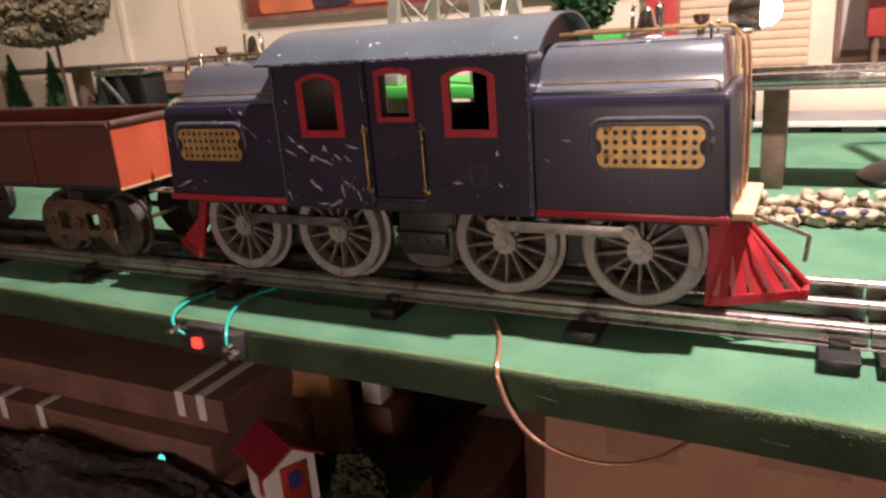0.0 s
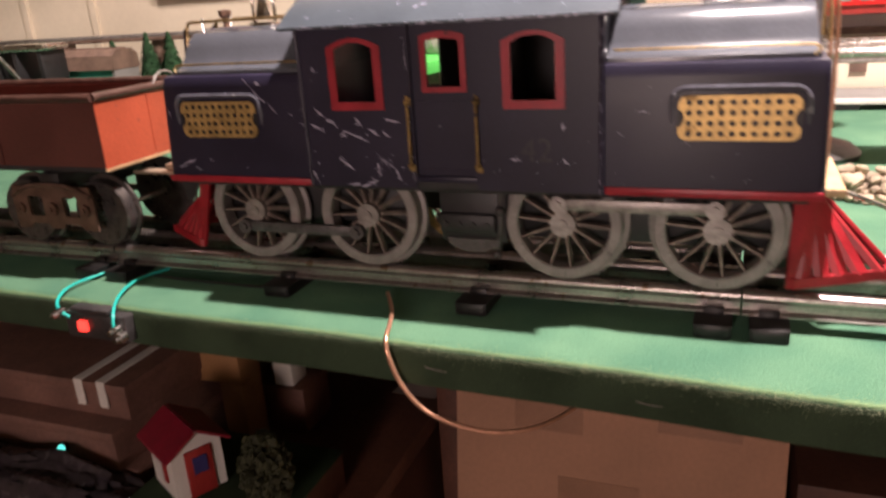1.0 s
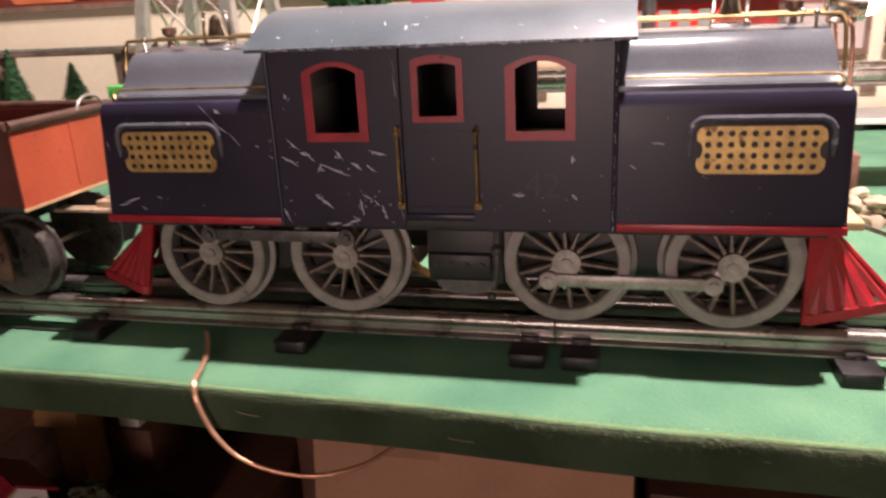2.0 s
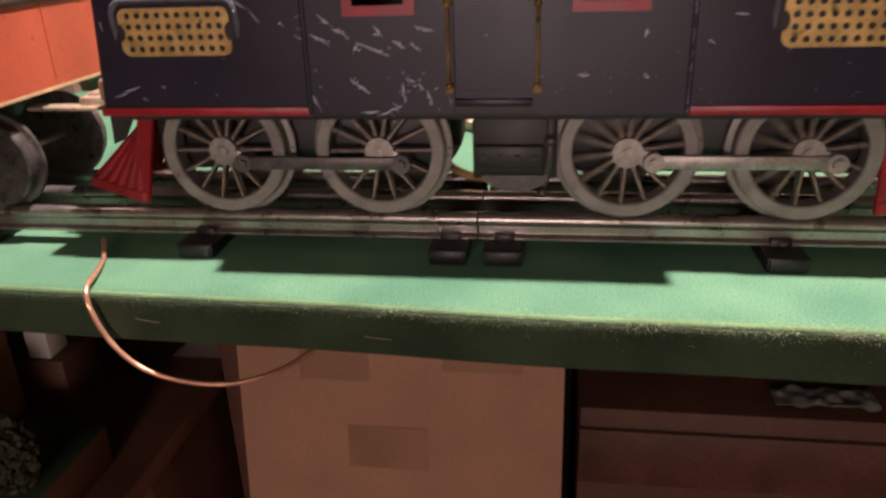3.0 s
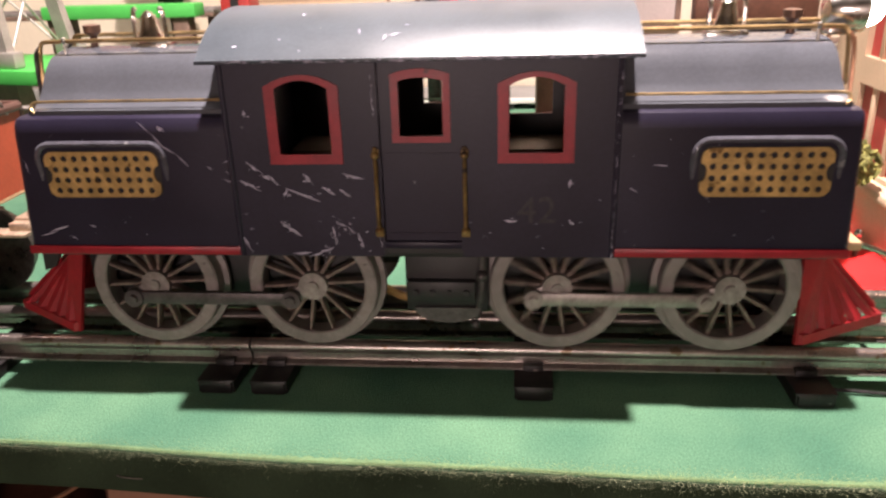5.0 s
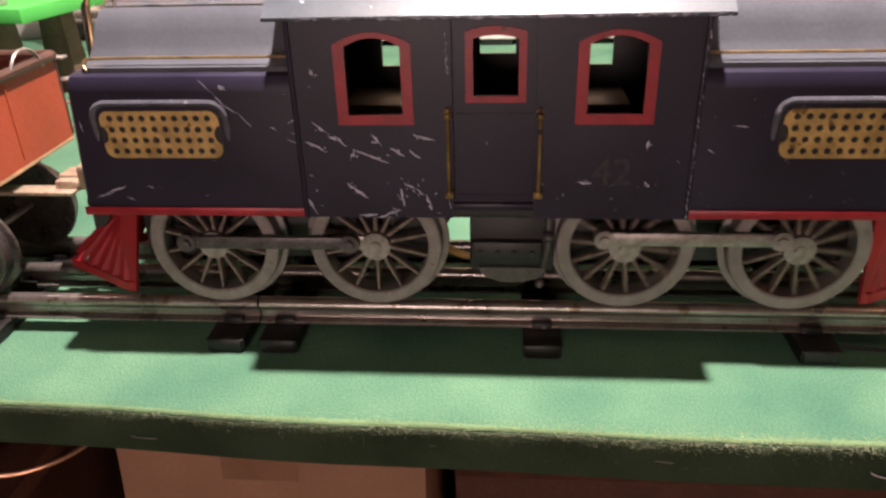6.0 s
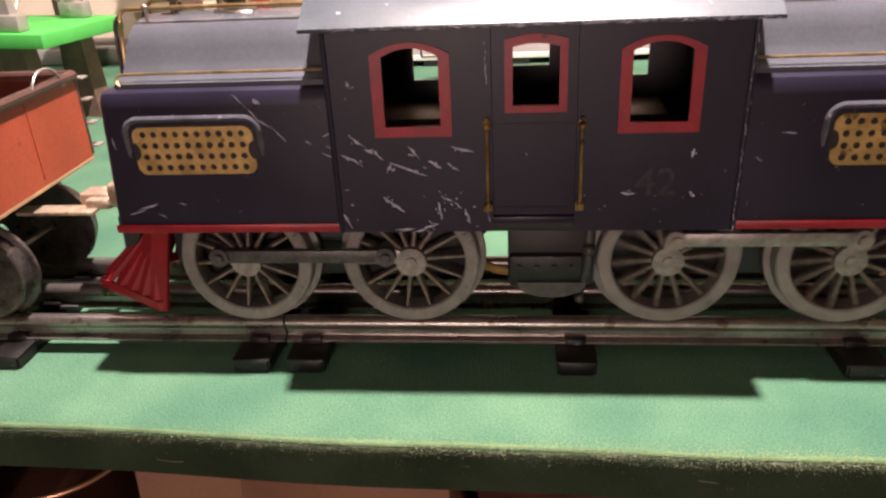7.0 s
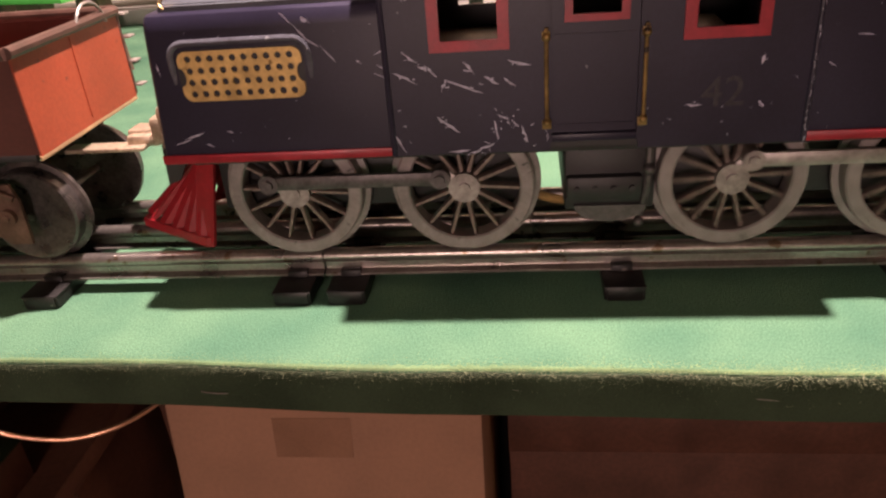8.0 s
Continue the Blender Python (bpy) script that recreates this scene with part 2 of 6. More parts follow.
def plate(bm, outer, holes, y, thick):
    """A flat sheet in x and z, with holes, that lies at y and is thick towards +y."""
    edges = []
    for loop in [outer] + holes:
        vs = [bm.verts.new((x, y, z)) for x, z in loop]
        edges += [bm.edges.new((vs[k], vs[(k + 1) % len(vs)])) for k in range(len(vs))]
    made = bmesh.ops.triangle_fill(bm, use_beauty=True, use_dissolve=False, edges=edges)
    faces = [f for f in made["geom"] if isinstance(f, bmesh.types.BMFace)]
    ext = bmesh.ops.extrude_face_region(bm, geom=faces)
    for v in ext["geom"]:
        if isinstance(v, bmesh.types.BMVert):
            v.co.y += thick
    bmesh.ops.recalc_face_normals(bm, faces=bm.faces)
    return bm


def rect(x0, x1, z0, z1):
    return [(x0, z0), (x1, z0), (x1, z1), (x0, z1)]


def rounded(x0, x1, z0, z1, r, n=5):
    pts = []
    for cx, cz, a in ((x1 - r, z0 + r, -90), (x1 - r, z1 - r, 0), (x0 + r, z1 - r, 90), (x0 + r, z0 + r, 180)):
        pts += [(cx + r * math.cos(radians(a + 90 * k / n)), cz + r * math.sin(radians(a + 90 * k / n))) for k in range(n + 1)]
    return pts


def arched(x0, x1, z0, z1, rise, n=8):
    pts = [(x0, z0), (x1, z0)]
    for k in range(n + 1):
        u = k / n
        pts.append((x1 + (x0 - x1) * u, z1 + rise * 4 * u * (1 - u)))
    return pts


def circle(cx, cz, r, n=8):
    return [(cx + r * math.cos(2 * math.pi * k / n), cz + r * math.sin(2 * math.pi * k / n)) for k in range(n)]


def finish(bm, name, mat, smooth=True):
    me = bpy.data.meshes.new(name)
    bm.to_mesh(me)
    bm.free()
    me.materials.append(mat)
    if smooth:
        me.shade_smooth()
        me.set_sharp_from_angle(angle=radians(35))
    return me


def part(name, bm, mat, parent=None, label="", at=None):
    ob = new(name, finish(bm, name, mat))
    ob.parent = parent
    if at is not None:
        ob.matrix_basis = at
    if label:
        tagged(ob, label)
    return ob


def thing(name, label, category, group="", at=(0, 0, 0), kind="", turn=0):
    ob = new(name)
    ob.empty_display_size = 0.02
    ob.matrix_basis = pose(at[0], at[1], TOP + at[2], 0, 0, turn)
    return tagged(ob, label, category, group, kind)


def B():
    return bmesh.new()


OLD_BRASS = material("tarnished_brass", (0.34, 0.22, 0.08), 0.45, 0.6, vary=0.35, scale=160, wear=(0.06, 0.045, 0.04), wear_at=0.6)
PALE_METAL = material("pale_worn_metal", (0.475, 0.374, 0.274), 0.4, 0.5, vary=0.25, scale=150, wear=(0.3, 0.2, 0.13), wear_at=0.64)
TOWER = material("warm_grey_tower", (0.40, 0.375, 0.34), 0.35, 0.35, vary=0.15, scale=60)


# ---- the room and the table ----
def front_edge(x):
    return -0.0810 - 0.0326 * x


def structure(name, bm, mat, label, category):
    ob = part(name, bm, mat)
    ob.location.z = TOP
    return tagged(ob, label, category, kind="structure")


def build_room():
    x0, x1, y0, y1, z0, z1 = -2.6, 2.6, -2.4, 0.72, -TOP, 1.42
    structure("floor", box(B(), x0, x1, y0, y1, z0 - 0.1, z0), FLOOR, "dark wooden floor boards under the layout table", "floor")
    structure("ceiling", box(B(), x0, x1, y0, y1, z1, z1 + 0.1), CEIL, "unseen ceiling over the layout room, toned down to cut bounced light", "ceiling")
    structure("wall_north", box(B(), x0 - 0.1, x1 + 0.1, y1, y1 + 0.1, z0, z1), WALL, "cream painted wall behind the train layout", "wall")
    # Unseen walls, added to close the room and bounce light back.
    structure("wall_south", box(B(), x0 - 0.1, x1 + 0.1, y0 - 0.1, y0, z0, z1), WALL, "unseen plain cream wall closing the room", "wall")
    structure("wall_west", box(B(), x0 - 0.1, x0, y0, y1, z0, z1), WALL, "unseen plain cream wall closing the room", "wall")
    structure("wall_east", box(B(), x1, x1 + 0.1, y0, y1, z0, z1), WALL, "unseen plain cream wall closing the room", "wall")
    # wall boards with narrow upright joints
    pilaster = B()
    for x in (-1.02, -0.86):
        box(pilaster, x - 0.006, x + 0.006, y1 - 0.006, y1 - 0.0005, -0.02, z1)
    box(pilaster, -0.2, x1, y1 - 0.006, y1 - 0.0005, 0.050, 0.056)
    structure("trim", pilaster, WALL, "cream wall strips over the board joints", "wall trim")


def build_table():
    bm = B()
    n = 160
    prof = [(0.0010, -0.0195), (0.0008, -0.004), (0.0007, -0.0014), (0.0010, -0.0005), (0.0020, 0.0)]
    strip = B()
    rows = []
    for i in range(n + 1):
        x = -1.9 + 3.8 * i / n
        wob = 0.0009 * math.sin(x * 17) + 0.0006 * math.sin(x * 41 + 1)
        e = front_edge(x) + wob
        rows.append([bm.verts.new((x, e + dy, z)) for dy, z in prof] + [bm.verts.new((x, 0.715, 0.0)), bm.verts.new((x, 0.715, -0.0195))])
    for a, b in zip(rows, rows[1:]):
        for k in range(len(a)):
            j = (k + 1) % len(a)
            bm.faces.new((a[k], b[k], b[j], a[j]))
    bm.faces.new(rows[0])
    bm.faces.new(rows[-1][::-1])
    bmesh.ops.recalc_face_normals(bm, faces=bm.faces)
    # separate strip over the front; its darker green carries the face's shade
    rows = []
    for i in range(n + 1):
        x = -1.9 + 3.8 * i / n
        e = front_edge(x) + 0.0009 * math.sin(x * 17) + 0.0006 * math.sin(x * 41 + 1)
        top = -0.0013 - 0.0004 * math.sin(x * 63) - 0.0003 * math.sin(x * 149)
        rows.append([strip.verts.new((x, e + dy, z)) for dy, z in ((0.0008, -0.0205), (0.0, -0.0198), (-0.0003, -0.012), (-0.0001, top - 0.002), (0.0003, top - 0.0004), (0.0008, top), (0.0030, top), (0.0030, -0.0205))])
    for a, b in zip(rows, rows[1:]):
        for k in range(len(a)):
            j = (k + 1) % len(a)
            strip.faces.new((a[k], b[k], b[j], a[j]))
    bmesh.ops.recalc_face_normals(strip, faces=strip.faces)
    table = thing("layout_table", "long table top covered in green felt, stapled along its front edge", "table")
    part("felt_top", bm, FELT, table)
    part("front_strip", strip, FELT_SIDE, table, "front face of the felt, its shade put into a darker green")
    # pale, rubbed felt fibres along the edge
    rng = random.Random(4)
    down, nap = B(), B()

    def fibre(bm, p, q, w):
        bm.faces.new([bm.verts.new(v) for v in (p, p + Vector((w, 0, 0.0001)), q)])

    for _ in range(17000):
        x = rng.uniform(-0.45, 0.75)
        e = front_edge(x) + 0.0009 * math.sin(x * 17) + 0.0006 * math.sin(x * 41 + 1)
        thick = 0.6 + 0.4 * math.sin(x * 37) * math.sin(x * 83 + 2)
        d = abs(rng.gauss(0, 0.0017 + 0.0016 * thick)) if rng.random() < 0.95 else rng.uniform(0, 0.014)
        l = rng.uniform(0.0005, 0.0016)
        p = Vector((x, e + 0.0003 * max(0.0, 1 - d / 0.001) - 0.0003 + rng.uniform(0, 0.0006), 0.0001 - d))
        if p.z > -0.018:
            fibre(down, p, p + Vector((rng.uniform(-0.6, 0.6) * l, -l * 0.6, rng.uniform(-0.6, 0.5) * l)), rng.uniform(0.0001, 0.00024))
    for _ in range(30000):
        x = rng.uniform(-0.45, 0.75)
        e = front_edge(x) + 0.0009 * math.sin(x * 17) + 0.0006 * math.sin(x * 41 + 1)
        l = rng.uniform(0.0005, 0.0013)
        p = Vector((x, e + 0.0004 + abs(rng.gauss(0, 0.0030)), 0.0002))
        fibre(nap, p, p + Vector((rng.uniform(-0.5, 0.5) * l, -l * rng.uniform(0.2, 0.9), l * rng.uniform(0.05, 0.35))), rng.uniform(0.00008, 0.0002))
    # rubbed yellowish band with a ragged border, just behind the edge
    band = B()
    rows = []
    for k in range(1501):
        x = -0.45 + 0.0008 * k
        e = front_edge(x) + 0.0009 * math.sin(x * 17) + 0.0006 * math.sin(x * 41 + 1)
        deep = 0.0034 + 0.0010 * math.sin(x * 29) + rng.uniform(-0.0008, 0.0010)
        rows.append([band.verts.new((x, e + dy, z)) for dy, z in ((0.0006, -0.0004), (0.0012, 0.00025), (0.0020, 0.0004), (deep * 0.7, 0.0002), (deep * 0.7 + 0.0004, -0.0001))])
    for a, b in zip(rows, rows[1:]):
        for k in range(4):
            band.faces.new((a[k], b[k], b[k + 1], a[k + 1]))
    part("rubbed_band", band, material("rubbed_yellow_felt", (0.15, 0.245, 0.125), 0.95, vary=0.2, scale=60, fine=1600, bump=0.7, depth=0.0005, spec=0.05, fleck=0.4, grain=0.4), table, "yellowish rubbed band along the felt edge")
    tagged(part("felt_down", down, material("grey_green_felt_fibre", (0.33, 0.38, 0.23), 0.9, vary=0.4, scale=900, bump=0), table, "greyish fibres hanging from the rubbed felt edge"), kind="stuff")
    tagged(part("felt_nap", nap, material("yellow_green_felt_fibre", (0.30, 0.37, 0.15), 0.9, vary=0.3, scale=900, bump=0), table, "yellowish rubbed nap along the felt edge"), kind="stuff")
    for k, (x, tilt) in enumerate([(-0.03, 12), (0.090, 8), (0.185, 5), (0.300, 10), (0.385, 6), (0.462, 12)]):
        st = B()
        z = -0.0085 - 0.002 * (k % 3)
        tube(st, [(-0.0055, 0.0015, 0), (-0.0055, -0.0003, 0), (0.0055, -0.0003, 0), (0.0055, 0.0015, 0)], 0.0002, 6)
        part("staple", st, STEEL, table, "thin steel staple" if k == 0 else "", pose(x, front_edge(x) - 0.0002, z, 0, tilt, 0))
    # legs and under-frame of the table
    for x in (-1.7, 1.7):
        part("leg", box(B(), x - 0.04, x + 0.04, 0.5, 0.58, -TOP, -0.0195), WOOD_DARK, table)
        part("leg", box(B(), x - 0.04, x + 0.04, 0.02, 0.1, -TOP, -0.0195), WOOD_DARK, table)
    part("rail", box(B(), -1.8, 1.8, 0.52, 0.56, -0.1, -0.02), WOOD_DARK, table)


# ---- track ----
SECTION = 0.3595
JOINT = 0.218


def rail_outline(y):
    pts = [(-0.0042, 0.0066), (0.0042, 0.0066), (0.0042, 0.0074), (0.0011, 0.0083), (0.0011, 0.0119)]
    pts += [(0.0031 * math.cos(radians(a)), 0.0144 + 0.0031 * math.sin(radians(a))) for a in range(-50, 231, 28)]
    pts += [(-0.0011, 0.0119), (-0.0011, 0.0083), (-0.0042, 0.0074)]
    return [(y + a, b) for a, b in pts]


def build_track():
    first = thing("track_section", "tinplate three-rail toy train track with blackened metal ties", "train track", "track round the layout")
    for y in (-0.0285, 0.0, 0.0285):
        part("rail", prism(B(), rail_outline(y), 0.0004, SECTION - 0.0004), RAIL, first, "bare tinplate rail")
        for x in (0.0116, 0.124, 0.236, 0.348):
            clip = B()
            for side in (-1, 1):
                box(clip, x - 0.0043, x + 0.0043, *sorted((y + side * 0.0043, y + side * 0.0052)), 0.004, 0.0089, 0.0003)
                box(clip, x - 0.0043, x + 0.0043, *sorted((y + side * 0.0016, y + side * 0.0050)), 0.0084, 0.0092, 0.0002)
            part("clip", clip, TIE, first)
    for x in (0.0116, 0.124, 0.236, 0.348):
        bm = B()
        box(bm, x - 0.0082, x + 0.0082, -0.0464, 0.0464, 0.0052, 0.0065, 0.0005)
        for s in (-1, 1):
            box(bm, x - 0.0070, x + 0.0070, *sorted((s * 0.0452, s * 0.0466)), 0.0002, 0.0060, 0.0005)
            box(bm, x + s * 0.0074 - 0.0005, x + s * 0.0074 + 0.0005, -0.0458, 0.0458, 0.0004, 0.0060, 0.0002)
        part("tie", bm, TIE, first)
    for k in range(-4, 4):
        at = pose(JOINT + k * SECTION, 0, TOP)
        if k == -4:
            first.matrix_basis = at
        else:
            copy_thing(first, at)


# ---- the locomotive ----
WHEELS = (-0.1173, -0.0485, 0.0531, 0.1214)
AXLE_Z = 0.0451
CRANK = 0.0105


def wheel_mesh():
    """Rim with its tread and flange, round the y axis; the outer face looks to -y."""
    bm = B()
    rings = [(0.0219, -0.0040), (0.0226, -0.0046), (0.0268, -0.0046), (0.0275, -0.0040), (0.0276, 0.0022), (0.0300, 0.0026), (0.0302, 0.0040), (0.0295, 0.0044), (0.0219, 0.0044)]
    n = 48
    loops = [[bm.verts.new((r * math.cos(2 * math.pi * k / n), y, r * math.sin(2 * math.pi * k / n))) for k in range(n)] for r, y in rings]
    for a, b in zip(loops, loops[1:] + loops[:1]):
        for k in range(n):
            bm.faces.new((a[k], a[(k + 1) % n], b[(k + 1) % n], b[k]))
    bmesh.ops.recalc_face_normals(bm, faces=bm.faces)
    return finish(bm, "wheel", TYRE)


def spoke_mesh():
    bm = B()
    a = [(0.0050, 0.0013), (0.0223, 0.00075)]
    vs = []
    for x, w in a:
        vs.append([bm.verts.new((x, y, z)) for y, z in ((-0.0026, -w * 0.5), (-0.0026, w * 0.5), (-0.0010, w), (0.0016, w * 0.7), (0.0016, -w * 0.7), (-0.0010, -w))])
    n = len(vs[0])
    for k in range(n):
        bm.faces.new((vs[0][k], vs[0][(k + 1) % n], vs[1][(k + 1) % n], vs[1][k]))
    bm.faces.new(vs[0][::-1])
    bm.faces.new(vs[1])
    bmesh.ops.recalc_face_normals(bm, faces=bm.faces)
    return finish(bm, "spoke", SPOKE)


def hub_mesh():
    bm = B()
    rod(bm, (0, -0.0052, 0), (0, 0.0042, 0), 0.0062, 24)
    rod(bm, (0, -0.0062, 0), (0, -0.005, 0), 0.0024, 12)
    box(bm, 0.002, CRANK, -0.0048, 0.0, -0.0032, 0.0032, 0.0008)
    rod(bm, (CRANK, -0.0050, 0), (CRANK, 0.0005, 0), 0.0036, 16)
    return finish(bm, "hub", STEEL)


def coupling_rod(length, mat):
    bm = B()
    box(bm, 0.0, length, -0.0011, 0.0011, -0.0028, 0.0028, 0.0005)
    for x in (0, length):
        rod(bm, (x, -0.0018, 0), (x, 0.0014, 0), 0.0040, 20)
        rod(bm, (x, -0.0034, 0), (x, -0.0016, 0), 0.0022, 6)
    return bm


HOOD_HALF = [(-0.0390, 0.0622), (-0.0390, 0.1120), (-0.0386, 0.1152), (-0.0372, 0.1177), (-0.0350, 0.1186)]
UPPER_HALF = [(-0.0345, 0.1186), (-0.0345, 0.1204), (-0.0300, 0.1212), (-0.0270, 0.1232), (-0.0245, 0.1264), (-0.0222, 0.1310), (-0.0195, 0.1352), (-0.0155, 0.1384), (-0.0090, 0.1402), (0.0, 0.1408)]


def both(half):
    return half + [(-y, z) for y, z in reversed(half) if y != 0]


def grille(parent, x0, x1, side):
    """Brass plate with forty holes, in a raised bezel, on the hood's side."""
    z0, z1 = 0.0866, 0.1052
    y = side * 0.0392
    t = 0.0006
    cz = (z0 + z1) / 2
    outer = rounded(x0, x1, z0, z1, 0.0036)
    notch = list(outer)
    # concave bites at the middle of both ends
    for xe, sgn in ((x1, 1), (x0, -1)):
        best = [k for k in range(len(notch)) if abs(notch[k][0] - xe) < 1e-6]
        k = best[0] if sgn > 0 else max(best)
        bite = [(xe - sgn * 0.0026 * math.cos(radians(-90 + 30 * j)) * 0.9, cz + sgn * 0.0036 * math.sin(radians(-90 + 30 * j))) for j in range(7)]
        if sgn > 0:
            notch = notch[:k + 1] + bite + notch[k + 1:]
        else:
            j = [i for i in range(len(notch)) if abs(notch[i][0] - xe) < 1e-6][0]
            notch = notch[:j + 1] + bite + notch[j + 1:]
    holes = []
    for i in range(10):
        for j in range(4):
            holes.append(circle(x0 + 0.0042 + (x1 - x0 - 0.0084) * i / 9, z0 + 0.0028 + (z1 - z0 - 0.0056) * j / 3, 0.00128, 8)[::-1])
    bm = plate(B(), notch, holes, y - t if side < 0 else y, t)
    part("vent_grille", bm, BRASS, parent, "perforated brass vent grille")
    # Black sheet stands in for the dark depth behind the holes.
    back = plate(B(), rounded(x0 - 0.0006, x1 + 0.0006, z0 - 0.0004, z1 + 0.0004, 0.0036), [], side * 0.0390 - (0.0001 if side < 0 else 0), 0.0001)
    part("vent_backing", back, BLACK, parent)
    bz = B()
    pts = [(x, z) for x, z in rounded(x0 - 0.0026, x1 + 0.0026, z0 - 0.0012, z1 + 0.0030, 0.0058) if z > cz - 0.0062]
    run = pts
    n = len(run) - 1
    sink = [0.0016 if k in (0, n) else 0.0 for k in range(n + 1)]
    tube(bz, [(x, side * (0.0391 - d), z) for (x, z), d in zip(run, sink)], 0.0013, 8)
    part("vent_bezel", bz, BEZEL, parent, "raised rounded bezel over the grille")


def pilot(parent, s):
    """Slatted cow-catcher; s is the end at which it stands."""
    xb, xt = (0.1535, 0.1940) if s > 0 else (0.1605, 0.2000)
    foot, low = (0.0196, 0.0242) if s > 0 else (0.0204, 0.0247)
    tip = -0.0008 if s > 0 else -0.0006
    nose = 0.0075 if s > 0 else 0.0060
    hexa = ((0, 1, 2, 3), (4, 7, 6, 5), (0, 4, 5, 1), (3, 2, 6, 7), (1, 5, 6, 2), (0, 3, 7, 4))
    part("pilot_beam", box(B(), *sorted((s * 0.1545, s * 0.1595)), -0.022, 0.022, 0.0555, 0.0625, 0.0006), RED_DARK, parent)
    for side in (-1, 1):
        bm = B()
        a = [(s * xb, side * 0.0305, foot), (s * xt, side * nose, foot + tip), (s * xt, side * nose, low + tip), (s * xb, side * 0.0305, low)]
        vs = [bm.verts.new(p) for p in a] + [bm.verts.new((p[0] - s * 0.002, p[1] - side * 0.001, p[2])) for p in a]
        for f in hexa:
            bm.faces.new([vs[i] for i in f])
        bmesh.ops.recalc_face_normals(bm, faces=bm.faces)
        part("pilot_foot", bm, RED_DARK, parent, "red enamelled foot of the cow-catcher")
    part("pilot_nose", box(B(), *sorted((s * (xt - 0.0026), s * xt)), -nose - 0.0006, nose + 0.0006, foot + tip, low + tip, 0.0006), RED_DARK, parent)
    bar = B()
    rod(bar, (s * 0.1600, 0, 0.0590), (s * (xt - 0.001), 0, low + tip), 0.0016, 8)
    part("pilot_bar", bar, RED_DARK, parent)
    for side in (-1, 1):
        # the plate that closes its flank
        bm = B()
        pts = [(s * (xb - 0.003), side * 0.0306, foot), (s * (xb + 0.0060), side * 0.0262, foot), (s * 0.1600, side * 0.0215, 0.0610), (s * 0.1515, side * 0.0240, 0.0610)]
        vs = [bm.verts.new(p) for p in pts] + [bm.verts.new((p[0] - s * 0.0004, p[1] - side * 0.0016, p[2])) for p in pts]
        for f in ((0, 1, 2, 3), (4, 7, 6, 5), (0, 4, 5, 1), (3, 2, 6, 7), (1, 5, 6, 2), (0, 3, 7, 4)):
            bm.faces.new([vs[i] for i in f])
        bmesh.ops.recalc_face_normals(bm, faces=bm.faces)
        part("pilot_flank", bm, RED_DARK, parent)
        for k in range(5):
            u = (k + 0.6) / 5
            top = Vector((s * 0.1600, side * (0.0205 - 0.0185 * u), 0.0590))
            bot = Vector((s * (xb + (xt - xb) * u), side * (0.0300 - (0.0300 - nose) * u), low - 0.001 + tip * u))
            bar = B()
            d = Vector((-s * 0.0018, side * 0.0016, 0)) if k < 4 else Vector((-s * 0.0006, side * 0.0010, 0))
            e = Vector((-s * 0.0030, 0, -0.0004))
            vs = [bar.verts.new(p) for p in (top - d, top + d, bot + d, bot - d, top - d + e, top + d + e, bot + d + e, bot - d + e)]
            for f in ((0, 1, 2, 3), (4, 7, 6, 5), (0, 4, 5, 1), (3, 2, 6, 7), (1, 5, 6, 2), (0, 3, 7, 4)):
                bar.faces.new([vs[i] for i in f])
            bmesh.ops.recalc_face_normals(bar, faces=bar.faces)
            part("pilot_bar", bar, RED_DARK, parent)


